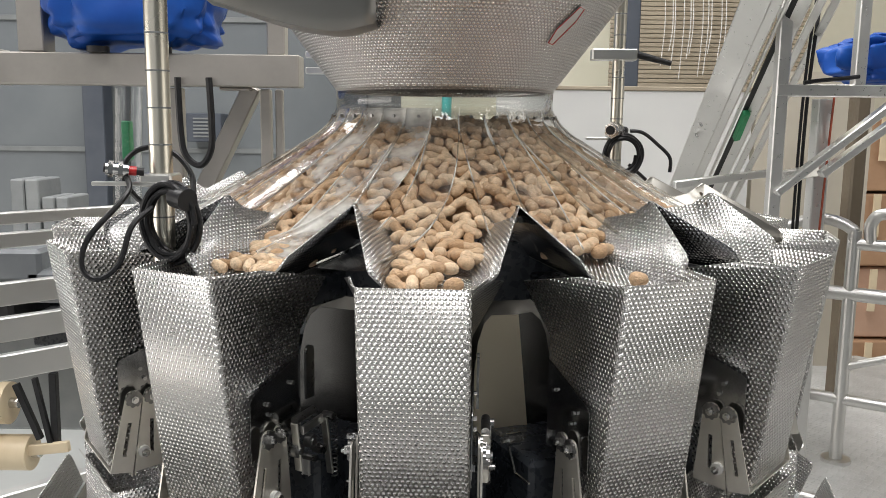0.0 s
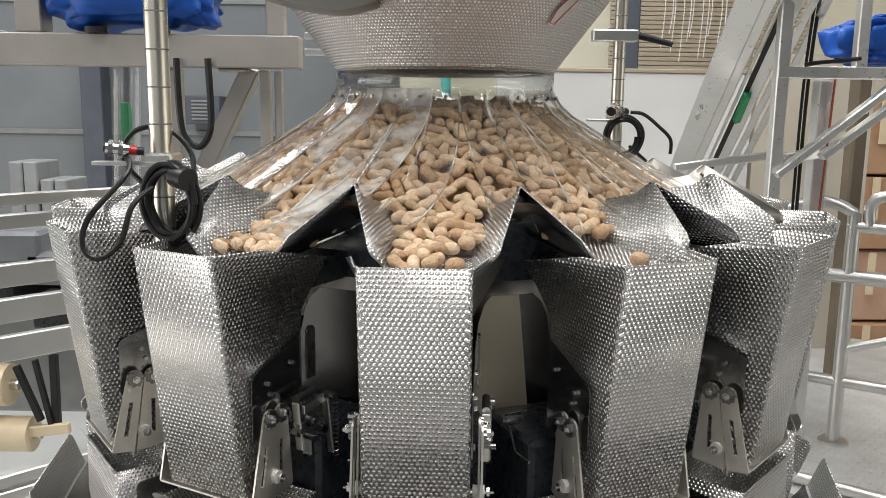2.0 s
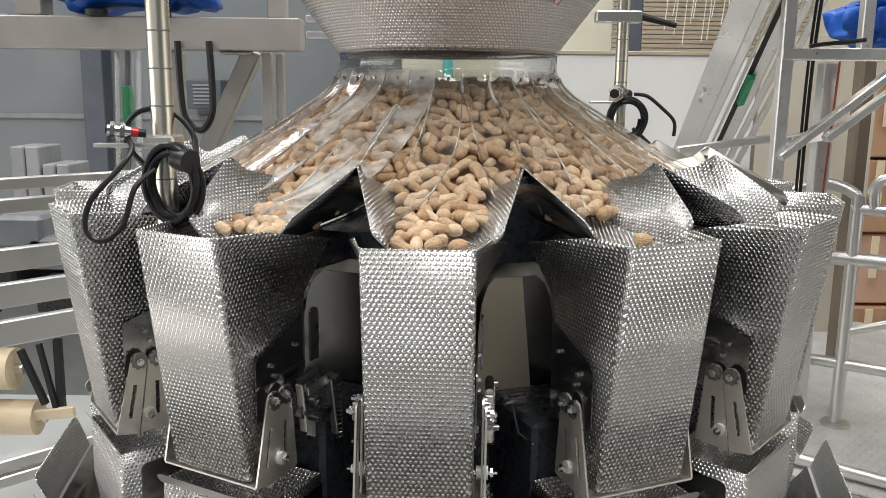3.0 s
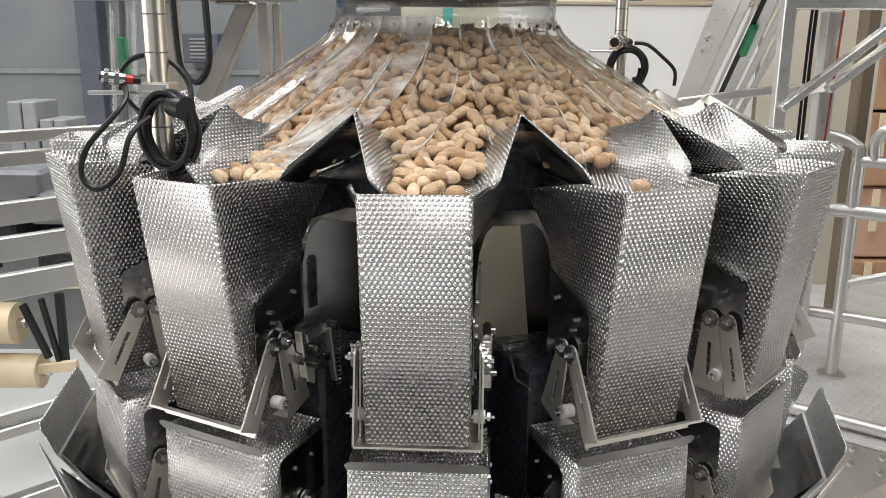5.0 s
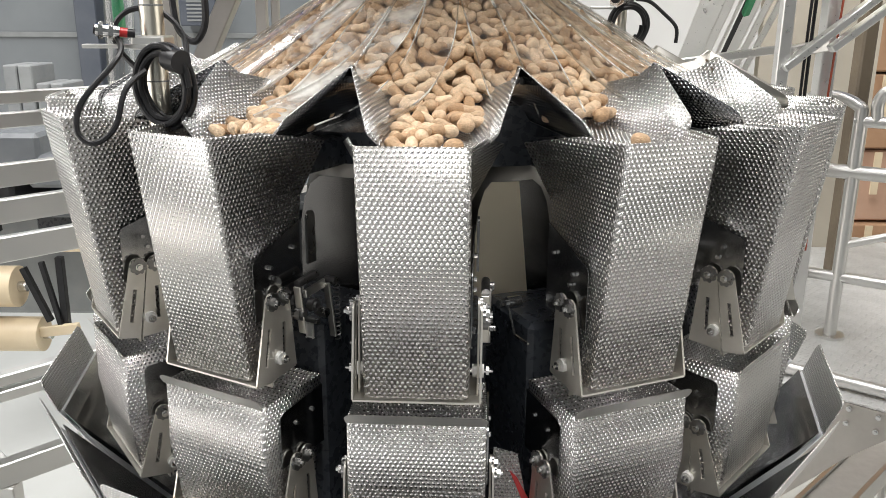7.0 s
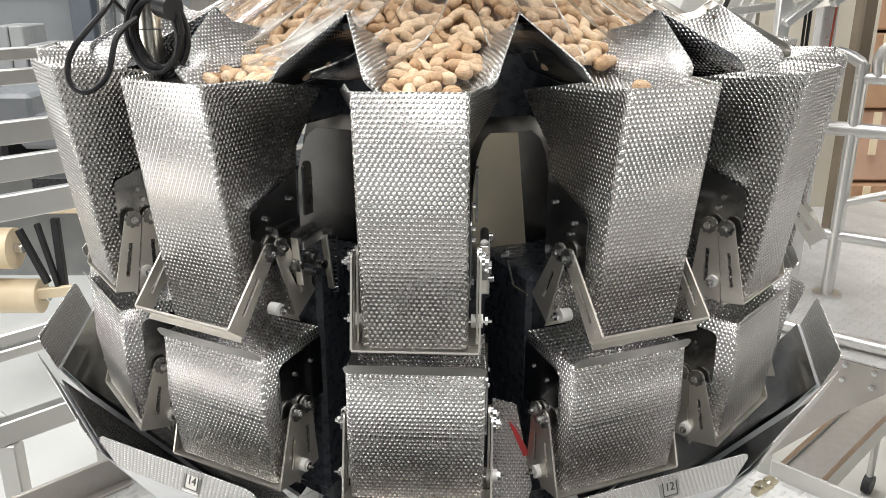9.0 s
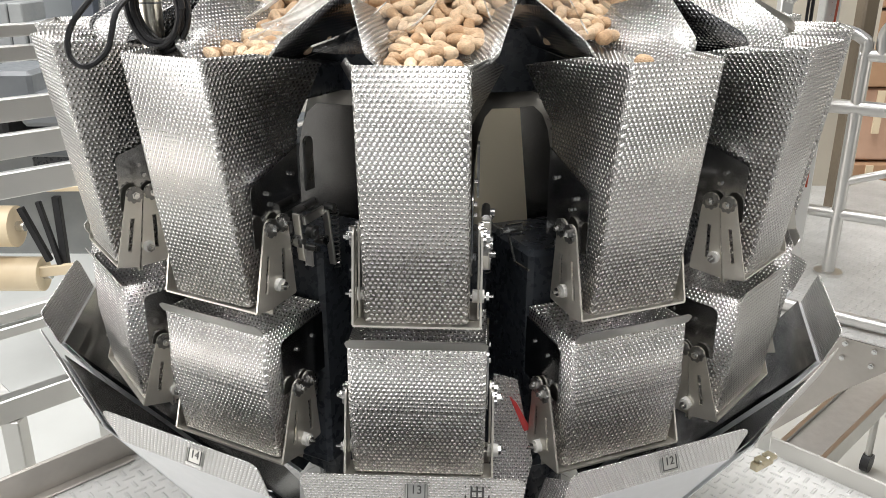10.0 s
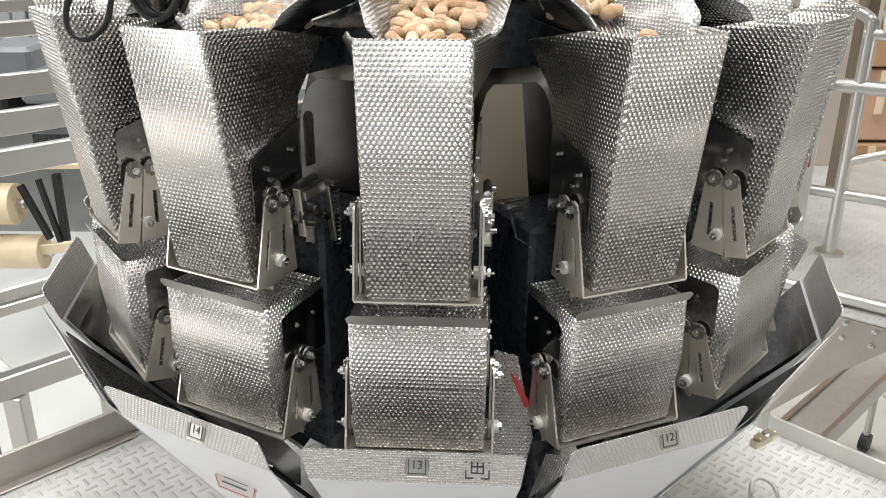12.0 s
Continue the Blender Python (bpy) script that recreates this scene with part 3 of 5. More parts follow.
def emblem(parent, at, lean):
    """Pressed square emblem: four corner brackets round a barred block."""
    bm = bmesh.new()
    for k in range(4):
        n0 = len(bm.verts)
        box(bm, (-0.0165, -0.0022, 0.0150), (-0.005, 0.0, 0.0170))
        box(bm, (0.005, -0.0022, 0.0150), (0.0165, 0.0, 0.0170))
        bm.verts.ensure_lookup_table()
        bmesh.ops.transform(bm, matrix=pose(0, 0, 0, 0, 90 * k, 0), verts=bm.verts[n0:])
    for x, z0, z1 in ((-0.008, -0.010, 0.010), (0.0, -0.010, 0.010), (0.008, -0.010, 0.010)):
        box(bm, (x - 0.0012, -0.0022, z0), (x + 0.0012, 0.0, z1))
    for z in (-0.009, 0.0, 0.009):
        box(bm, (-0.009, -0.0018, z - 0.001), (0.009, 0.0, z + 0.001))
    em = part("emblem", bm, INK, parent, "pressed square emblem", smooth=None)
    em.matrix_basis = Matrix.Translation(at) @ pose(0, 0, 0, lean, 0, 0)


def discharge_chute():
    """Collecting chute of a head: dimpled lip over a plain funnel wall."""
    B = P(0, 0.8, 0.6)
    ch = thing("discharge_chute", "stainless discharge chute with dimpled lip and plain funnel wall", "chute", group="discharge chutes round the weigher")
    bm = bmesh.new()
    out = [(-0.151, 0.590), (-0.155, 0.648), (-0.151, 0.656), (-0.143, 0.661), (0.143, 0.661), (0.151, 0.656), (0.155, 0.648), (0.151, 0.590)]
    prism(bm, [P(s, 0.800 + (z - 0.6) * 0.38, z) - B for s, z in out], (0, 0.002, 0))
    part("lip", bm, DIMPLE_FINE, ch, "dimpled lip")
    bm = bmesh.new()
    prism(bm, [P(-0.151, 0.795, 0.589) - B, P(0.151, 0.795, 0.589) - B, P(0.105, 0.56, 0.22) - B, P(0.060, 0.36, 0.06) - B, P(-0.060, 0.36, 0.06) - B, P(-0.105, 0.56, 0.22) - B], (0, 0.0015, 0.0012))
    part("funnel_wall", bm, CHUTE, ch, "plain sloping funnel wall")
    for sg in (-1,):
        bm = bmesh.new()
        pts = [P(sg * 0.153, 0.800, 0.607) - B, P(sg * 0.154, 0.815, 0.645) - B, P(sg * 0.146, 0.74, 0.60) - B, P(sg * 0.125, 0.66, 0.455) - B]
        prism(bm, pts, (sg * -0.002, 0, 0))
        part("side_flange", bm, DIMPLE_FINE, ch)
    # dark sheet added inside the funnel; its shade is put into the colour
    bm = bmesh.new()
    prism(bm, [P(-0.149, 0.788, 0.592) - B, P(0.149, 0.788, 0.592) - B, P(0.102, 0.552, 0.224) - B, P(0.058, 0.354, 0.066) - B, P(-0.058, 0.354, 0.066) - B, P(-0.102, 0.552, 0.224) - B], (0, 0.0015, 0.0012))
    part("inner_wall", bm, PLATE, ch, "dark sheet added inside the funnel for its shade")
    return ch, B


# build one head of each kind, then repeat it round the axis
FEED, WEIGH, CHUTE_12 = {}, {}, None
f0, w0 = feed_hopper(), weigh_hopper()
pan0, PB = feeder_pan()
drv0, DB = drive_unit()
chute0, CB = discharge_chute()
for k in range(-6, 8):
    T = turn(k)
    mats = [T @ Matrix.Translation(b) for b in (FEED_BASE, WEIGH_BASE, PB, DB, CB)]
    mats[2] = pose(0, 0, 0, 0, 0, PAN_TURN) @ mats[2]
    if k == -6:
        obs = (f0, w0, pan0, drv0, chute0)
        for o, m in zip(obs, mats):
            o.matrix_basis = m
    else:
        obs = [copy_thing(o, m) for o, m in zip((f0, w0, pan0, drv0, chute0), mats)]
    FEED[k], WEIGH[k] = obs[0], obs[1]
    CHUTE_12 = obs[4] if k == 1 else CHUTE_12
    if k in (3, 4, 5):      # far pans take a plain copy with the reflected wall in its colour
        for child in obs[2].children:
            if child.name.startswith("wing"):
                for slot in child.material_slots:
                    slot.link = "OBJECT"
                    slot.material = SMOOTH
    if k in (-1, 0, 1):
        plaque(obs[4], str(13 - k), P({-1: 0.036, 0: 0.006, 1: 0.012}[k], 0.8165, 0.636) - CB, -20, 0)
    if k == 0:
        emblem(obs[4], P(0.089, 0.8165, 0.636) - CB, -20)

for child in list(bpy.data.objects):      # only the chute of head 12 keeps its side flange
    if child.name.startswith("side_flange") and child.parent is not CHUTE_12:
        bpy.data.objects.remove(child)

# drum, column and dispersing cone
drum = thing("centre_drum", "polished stainless drum with domed shoulder on a dark column", "machine drum")
bm = bmesh.new()
lathe(bm, [(0.0, 1.15), (0.19, 1.145), (0.232, 1.11), (0.258, 1.06), (0.274, 1.00), (0.280, 0.95), (0.282, 0.868), (0.27, 0.864)])
part("dome", bm, DRUM, drum, smooth=40, at=(-0.018, 0, 0))
bm = bmesh.new()
PANEL = [(-0.0715, 0.868), (-0.0715, 0.985), (-0.066, 1.035), (-0.056, 1.068), (-0.044, 1.082), (0.032, 1.082), (0.050, 1.066), (0.062, 1.04), (0.070, 1.0), (0.0725, 0.868)]
# one panel split in two: tan and dark reflections put into the colours
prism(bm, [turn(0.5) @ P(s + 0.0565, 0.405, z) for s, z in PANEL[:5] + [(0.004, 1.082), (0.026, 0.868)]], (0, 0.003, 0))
part("cover_panel", bm, COVER_LIT, drum, "cover panel half with its tan reflection in the colour", smooth=20)
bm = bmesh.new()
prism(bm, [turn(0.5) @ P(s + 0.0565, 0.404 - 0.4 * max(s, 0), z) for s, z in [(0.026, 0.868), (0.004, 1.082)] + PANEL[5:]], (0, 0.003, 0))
part("cover_panel", bm, SHADE, drum, "cover panel with its dark reflection in the colour", smooth=20)
# left panel takes the shaded copy, a dark reflection in its colour
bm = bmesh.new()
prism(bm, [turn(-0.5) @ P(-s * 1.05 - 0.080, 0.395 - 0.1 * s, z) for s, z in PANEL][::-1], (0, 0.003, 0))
part("cover_panel", bm, SHADE, drum, "cover panel with its dark reflection in the colour", smooth=20)
bm = bmesh.new()
lathe(bm, [(0.28, 0.868), (0.40, 0.862), (0.42, 0.84), (0.42, 0.34), (0.30, 0.25), (0.30, 0.0)], 56)
part("column", bm, DARK, drum, "dark column of the drive housing", smooth=30)
bm = bmesh.new()
lathe(bm, [(0.0, 1.33), (0.28, 1.225), (0.31, 1.20), (0.30, 1.16)])
part("dispersing_cone", bm, DIMPLE_FINE, drum, smooth=40)
# ring added to keep the gaps under the pan wings dark
bm = bmesh.new()
lathe(bm, [(0.40, 1.23), (0.455, 1.215), (0.44, 1.115), (0.28, 1.10)], 84)
part("splash_ring", bm, DARK, drum, "added dark ring that blackens the gaps below the pans", smooth=30)
bm = bmesh.new()
prism(bm, [turn(0) @ P(s, r, z) for s, r, z in ((0.112, 0.600, 0.70), (0.150, 0.600, 0.69), (0.180, 0.600, 0.54), (0.165, 0.600, 0.46), (0.112, 0.600, 0.46))], (0, 0.002, 0))
part("guard_plate", bm, DIMPLE_FINE, drum, "dimpled guard plate")
bm = bmesh.new()
prism(bm, [turn(0) @ P(s, 0.604, z) for s, z in ((0.138, 0.662), (0.150, 0.650), (0.174, 0.603), (0.164, 0.598))], (0, 0.002, 0))
part("warning_strip", bm, RED, drum, "red strip")

# ---------------------------------------------------------------- infeed funnel, film skirt
funnel = thing("infeed_funnel", "dimpled stainless infeed cone with clear collar above the heap", "funnel")
bm = bmesh.new()
lathe(bm, [(0.226, 1.465), (0.228, 1.472), (0.325, 1.60), (0.44, 1.76), (0.50, 1.80)], 128)
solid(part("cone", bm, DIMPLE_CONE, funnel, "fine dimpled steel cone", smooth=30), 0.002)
# unseen disc added to keep light out of the cone
bm = bmesh.new()
lathe(bm, [(0.505, 1.80), (0.50, 1.806), (0.0, 1.81)], 64)
part("lid", bm, SHEET, funnel, "unseen added disc that keeps the cone dark inside", smooth=30)
bm = bmesh.new()
lathe(bm, [(0.223, 1.472), (0.223, 1.418)], 96)
solid(part("collar", bm, ACRYL, funnel, "clear acrylic collar", smooth=40), 0.003)
bm = bmesh.new()
lathe(bm, [(0.228, 1.428), (0.229, 1.420), (0.228, 1.412)], 96)
part("clamp_ring", bm, PVC, funnel, smooth=40)


def on_cone(az, z, off=0.003):
    r = 0.228 + (z - 1.472) * 0.758 + off
    return Vector((r * math.sin(radians(az)), -r * math.cos(radians(az)), z))


bm = bmesh.new()
tag = [(39.5, 1.548), (42.5, 1.545), (48.0, 1.590), (48.5, 1.612), (45.5, 1.615), (40.0, 1.572)]
prism(bm, [on_cone(a, z) for a, z in tag], (0.0006, -0.0006, 0))
sticker = part("sticker", bm, LABEL, funnel, "pale sticker with red outline")
bm = bmesh.new()
hose(bm, [on_cone(43.9 + (a - 43.9) * 0.9, 1.580 + (z - 1.580) * 0.92, 0.0045) for a, z in tag + tag[:1]], 0.0011, 5, 1)
part("outline", bm, RED, sticker)

SKIRT = [(0.226, 1.425), (0.238, 1.396), (0.262, 1.372), (0.316, 1.338), (0.37, 1.303), (0.42, 1.272), (0.47, 1.244), (0.52, 1.220), (0.575, 1.203), (0.655, 1.192)]


def skirt_at(u):
    x = u * (len(SKIRT) - 1)
    i = min(int(x), len(SKIRT) - 2)
    f = x - i
    return SKIRT[i][0] * (1 - f) + SKIRT[i + 1][0] * f, SKIRT[i][1] * (1 - f) + SKIRT[i + 1][1] * f


skirt = thing("strip_curtain", "clear plastic strip curtain draped over the peanut heap", "strip curtain")
rs = random.Random(4)
for i in range(30):
    a = radians(FIRST + i * 12 + 3)
    end = {0: 0.99, 28: 0.93, 29: 0.86, 2: 0.86}.get(i, rs.choice((0.64, 0.70, 0.75, 0.80)))
    rows = []
    sway = rs.uniform(-0.16, 0.16) - (0.16 if i in (27, 28, 29, 0) else 0)
    for j in range(17):
        u = end * j / 16
        r, z = skirt_at(u)
        row = []
        for c, up in ((-1.0, 0.006), (-0.985, 0.003), (-0.95, 0.0008), (-0.6, 0.0), (0.0, -0.001), (0.6, 0.0), (0.95, 0.0008), (0.985, 0.003), (1.0, 0.006)):
            wide = (0.0235 + 0.020 * u) * (1 - 0.5 * max(0, u - 0.75) * c * c)
            aa = a + sway * u * u
            lift = up * (0.25 + 1.1 * u) + (0.004 if i % 2 else 0) * u + 0.005 * u * math.sin(3 * u + i)
            x = (r + lift * 0.5) * math.sin(aa) + c * wide * math.cos(aa)
            y = -(r + lift * 0.5) * math.cos(aa) + c * wide * math.sin(aa)
            row.append((x, y, z + lift + 0.006))
        rows.append(row)
    bm = bmesh.new()
    grid(bm, rows)
    # left strips are milkier: their white glare is put into the film
    st = part("strip", bm, FROST if i in (25, 26, 27, 28, 29) else PVC, skirt, smooth=80)
    # beads added along both sides to draw the bright edge highlights
    for side in (0, -1):
        bm = bmesh.new()
        hose(bm, [row[side] for row in rows[1:]], 0.0014, 5, 1)
        part("hem", bm, EDGE_GLINT, st)
    bm = bmesh.new()
    rod(bm, (0.231 * math.sin(a), -0.231 * math.cos(a), 1.416), (0.236 * math.sin(a), -0.236 * math.cos(a), 1.416), 0.003, 8)
    part("rivet", bm, PINS, skirt)


# ---------------------------------------------------------------- peanuts
def nut_mesh(length, waist, bend, fat, seg=10, rings=11):
    bm = bmesh.new()
    vs = []
    for i in range(rings):
        u = -1 + 2 * i / (rings - 1)
        prof = max(1 - abs(u) ** 2.6, 0.0) ** 0.55 * (1 - waist * math.exp(-(u / 0.30) ** 2)) * (1 + 0.08 * u)
        c = Vector((u * length / 2, bend * (u * u - 0.4), 0))
        if i in (0, rings - 1):
            vs.append([bm.verts.new(c)])
            continue
        vs.append([bm.verts.new(c + fat * prof * Vector((0, math.cos(2 * math.pi * k / seg), math.sin(2 * math.pi * k / seg)))) for k in range(seg)])
    for a, b in zip(vs, vs[1:]):
        for k in range(seg):
            j = (k + 1) % seg
            if len(a) == 1:
                bm.faces.new((a[0], b[j], b[k]))
            elif len(b) == 1:
                bm.faces.new((a[k], a[j], b[0]))
            else:
                bm.faces.new((a[k], a[j], b[j], b[k]))
    bmesh.ops.recalc_face_normals(bm, faces=bm.faces)
    return mesh("peanut", bm, NUT, 80)


NUTS = [nut_mesh(0.046, 0.22, 0.0022, 0.0106), nut_mesh(0.042, 0.27, -0.0028, 0.0103), nut_mesh(0.050, 0.18, 0.0042, 0.0100),
        nut_mesh(0.037, 0.08, 0.001, 0.0110), nut_mesh(0.030, 0.0, 0.0, 0.0108), nut_mesh(0.045, 0.30, 0.001, 0.0108)]
HEAP = [(0.0, 1.412), (0.17, 1.402), (0.225, 1.388), (0.262, 1.358), (0.316, 1.322), (0.37, 1.287), (0.42, 1.256), (0.47, 1.228), (0.52, 1.207), (0.60, 1.192), (0.67, 1.184)]


def heap_z(r):
    for (r0, z0), (r1, z1) in zip(HEAP, HEAP[1:]):
        if r <= r1:
            return z0 + (z1 - z0) * (r - r0) / (r1 - r0)
    return HEAP[-1][1]


rn = random.Random(11)
spots, cell = [], {}


def free(p, gap):
    c = tuple(int(math.floor(x / 0.03)) for x in p)
    for dx in (-1, 0, 1):
        for dy in (-1, 0, 1):
            for dz in (-1, 0, 1):
                for o in cell.get((c[0] + dx, c[1] + dy, c[2] + dz), ()):
                    if (o - p).length < gap:
                        return False
    cell.setdefault(c, []).append(p)
    return True


def pan_limit(az):
    """How far out the nuts lie along a pan, and how far to its side they may be."""
    k = round((az - FIRST - PAN_TURN) / STEP)
    return k, az - FIRST - PAN_TURN - STEP * k


REACH = {0: 0.662, 1: 0.530, -1: 0.645, 2: 0.53, -2: 0.56}
for _ in range(42000):
    az = rn.uniform(-105, 105)
    r = math.sqrt(rn.uniform(0.15 ** 2, 0.67 ** 2))
    k, off = pan_limit(az)
    if r > REACH.get(k, 0.52) or (r > 0.45 and abs(r * math.sin(radians(off))) > 0.056 + 0.10 * max(0, 0.54 - r)):
        continue
    side = r * math.sin(radians(off))
    if k == 0 and r > 0.585 and (side > 0.004 or (r > 0.64 and rn.random() < 0.6)):
        continue
    a = radians(az)
    p = Vector((r * math.sin(a), -r * math.cos(a), heap_z(r) + rn.uniform(-0.004, 0.006)))
    if free(p, 0.0186):
        spots.append((p, r, az))
for k, side, r in ((0, 0.047, 0.655), (1, 0.030, 0.655)):
    q = turn(k) @ P(side, r, 1.184)
    spots.append((q, r, FIRST + STEP * k))
loose, rest = [], []
for p, r, az in spots:
    (loose if r > 0.36 and -48 < az < 40 else rest).append((p, r, az))
loose.sort(key=lambda q: q[0].y)
rest += loose[290:]
loose = loose[:290]


def nut_pose(p, r, az):
    slope = 34 if r < 0.46 else 14
    tilt = pose(0, 0, 0, 0, 0, az) @ pose(0, 0, 0, slope * rn.uniform(0.6, 1.1), 0, 0)
    return Matrix.Translation(p) @ tilt @ pose(0, 0, 0, rn.uniform(0, 360), rn.uniform(-22, 22), rn.uniform(0, 360)) @ Matrix.Scale(rn.uniform(0.82, 1.07), 4)


for p, r, az in loose:
    ob = tagged(new("peanut", rn.choice(NUTS)), "tan peanut in its netted shell among the heap", "peanut", "peanuts in the feeder pans")
    ob.matrix_basis = nut_pose(p, r, az)
verts, faces = [], []
for p, r, az in rest:
    m, me = nut_pose(p, r, az), rn.choice(NUTS)
    n0 = len(verts)
    verts += [m @ v.co for v in me.vertices]
    faces += [[n0 + i for i in f.vertices] for f in me.polygons]
me = bpy.data.meshes.new("peanut_heap")
me.from_pydata(verts, [], faces)
me.materials.append(NUT)
me.shade_smooth()
tagged(new("peanut_heap", me), "heap of tan unshelled peanuts under the clear curtain", "peanuts", kind="stuff")
bm = bmesh.new()
lathe(bm, [(r, z - 0.020) for r, z in HEAP[:6]] + [(0.405, 1.24), (0.40, 1.2)], 60)
part("heap_core", bm, NUT, smooth=60)
tagged(bpy.data.objects["heap_core"], "packed peanuts inside the heap", "peanuts", kind="stuff")

# ENVIRONMENT
# ---------------------------------------------------------------- hall
def setting(name, lo, hi, material, label, category):
    bm = bmesh.new()
    box(bm, lo, hi)
    return tagged(part(name, bm, material, smooth=None), label, category, kind="structure")


setting("floor", (-12, -9, FLOOR - 0.2), (12, 11, FLOOR), CONCRETE, "pale painted concrete hall floor", "floor")
setting("wall_north", (-12, 11, FLOOR), (12, 11.2, 6), WALLGREY, "grey panelled back wall of the hall", "wall")
setting("wall_south", (-12, -9.2, FLOOR), (12, -9, 6), WALLGREY, "grey front wall of the hall", "wall")
setting("wall_west", (-12.2, -9, FLOOR), (-12, 11, 6), WALLGREY, "grey side wall of the hall", "wall")
setting("wall_east", (12, -9, FLOOR), (12.2, 11, 6), WALLWHITE, "white side wall of the hall", "wall")
setting("ceiling", (-12, -9, 6), (12, 11, 6.2), ROOF, "dark grey hall roof", "ceiling")

# panel seams and columns of the grey back wall, nearer on the left side of the hall
part_wall = setting("wall_1", (-9, 8.0, FLOOR), (-0.4, 8.12, 6), WALLGREY, "grey insulated panel wall with level seams", "wall")
for z in (-0.4, 1.06, 2.55, 4.0):
    bm = bmesh.new()
    box(bm, (-9, 7.97, z - 0.03), (-0.4, 7.998, z + 0.03), 0.006)
    part("seam_rail", bm, SEAM, part_wall)
for x in (-6.9, -3.97, -1.0):
    bm = bmesh.new()
    box(bm, (x - 0.12, 7.70, FLOOR), (x + 0.12, 7.96, 6), 0.01)
    tagged(part("column", bm, COLUMN), "dark grey steel hall column beside the wall", "column", "hall columns", "structure")

w2 = setting("wall_2", (0.30, 3.0, FLOOR), (1.75, 3.1, 1.60), WALLWHITE, "white smooth partition wall", "wall")
bm = bmesh.new()
box(bm, (0.29, 2.99, 1.602), (1.76, 3.11, 1.625), 0.004)
part("cap_rail", bm, BROWN, w2)
setting("wall_3", (1.78, 3.02, 0.0), (2.45, 3.12, 1.72), BEIGE, "beige partition panel", "wall")
w4 = setting("wall_4", (-0.4, 6.0, FLOOR), (4.6, 6.15, 6.0), CREAMWALL, "cream hall wall behind the partition", "wall")
blind = thing("roller_blind", "brown slatted roller shutter with loose hanging strings", "shutter", pose(1.95, 5.975, 1.2))
for i in range(34):
    bm = bmesh.new()
    box(bm, (-0.45, -0.012, i * 0.04), (1.35, 0.012, i * 0.04 + 0.034), 0.004)
    part("slat", bm, BROWN, blind)
for i in range(11):
    x = 0.02 + i * 0.055 + 0.02 * math.sin(i * 2.2)
    bm = bmesh.new()
    hose(bm, [(x, -0.05, 1.45), (x + 0.012, -0.06, 1.1), (x - 0.01, -0.05, 0.75 + 0.13 * math.sin(i * 1.7))], 0.0045, 5, 4)
    part("string", bm, LABEL, blind)
bm = bmesh.new()
box(bm, (1.217, 4.0, FLOOR), (1.323, 4.12, 6), 0.01)
tagged(part("column", bm, COLUMN), "dark grey steel hall column beside the shutter", "column", "hall columns", "structure")
pipe = thing("wall_pipe", "teal painted pipe running up the cream wall", "pipe", pose(0.0, 5.9, 0))
bm = bmesh.new()
rod(bm, (0.02, 0, FLOOR), (0.02, 0, 5.9), 0.045, 12)
part("pipe", bm, TEAL, pipe)


# ---------------------------------------------------------------- decks and rails
def flat_deck(name, outline, label):
    bm = bmesh.new()
    prism(bm, [(x, y, 0) for x, y in outline], (0, 0, -0.006))
    return tagged(part(name, bm, TREAD, smooth=None), label, "deck", kind="structure")


flat_deck("deck", [(-2.369, -1.341), (-0.854, 0.215), (-0.62, 0.42), (0.66, 0.46), (0.925, 0.222), (2.4, -1.31), (2.4, -2.6), (-2.4, -2.6)], "bright tread plate deck round the weigher")
flat_deck("deck_1", [(1.22, 1.182), (2.6, 0.07), (3.6, 1.0), (3.6, 2.2), (2.6, 3.25), (1.77, 3.25), (1.5, 2.3), (1.2, 1.7)], "bright tread plate walkway beside the railing")


def beam_thing(name, label, category, runs, material=None, group=""):
    """A welded frame: each run is a square tube a to b, width, height."""
    th = thing(name, label, category, group=group)
    for nm, a, b, w, h, *up in runs:
        bm = bmesh.new()
        bar(bm, a, b, w, h, *(up or ((0, 0, 1),)), 0.004)
        part(nm, bm, material or TUBE, th)
    return th


beam_thing("toe_board", "grey steel toe board along the deck edge", "toe board", [
    ("board", (-2.369, -1.341, 0.045), (-0.844, 0.226, 0.045), 0.012, 0.09), ("angle", (-2.369, -1.356, 0.004), (-0.859, 0.194, 0.004), 0.05, 0.006)], BEAM)
beam_thing("toe_board", "bright steel toe board along the deck edge", "toe board", [
    ("board", (0.925, 0.230, 0.024), (2.4, -1.30, 0.024), 0.010, 0.056), ("angle", (0.935, 0.25, -0.018), (2.41, -1.28, -0.018), 0.05, 0.006)], SHEET)

A0 = Vector((-1.43, 0.90, 0))
DL = Vector((0.70, 0.714, 0))


def on_left(d, z, off=0.0):
    return A0 + DL * d + Vector((-0.714, 0.70, 0)) * off + Vector((0, 0, z))


runs = []
for z0, z1 in ((1.062, 1.102), (0.985, 1.035), (0.795, 0.872), (0.675, 0.757), (0.545, 0.632)):
    runs.append(("rail", on_left(-1.6, (z0 + z1) / 2), on_left(1.5, (z0 + z1) / 2), 0.035, z1 - z0))
for d in (-1.2, 0.33, 1.3):
    runs.append(("post", on_left(d, -0.1, 0.05), on_left(d, 1.06, 0.05), 0.045, 0.045, (1, 0, 0)))
beam_thing("guard_frame", "stainless square tube guard frame with five level rails", "guard frame", runs)
runs = []
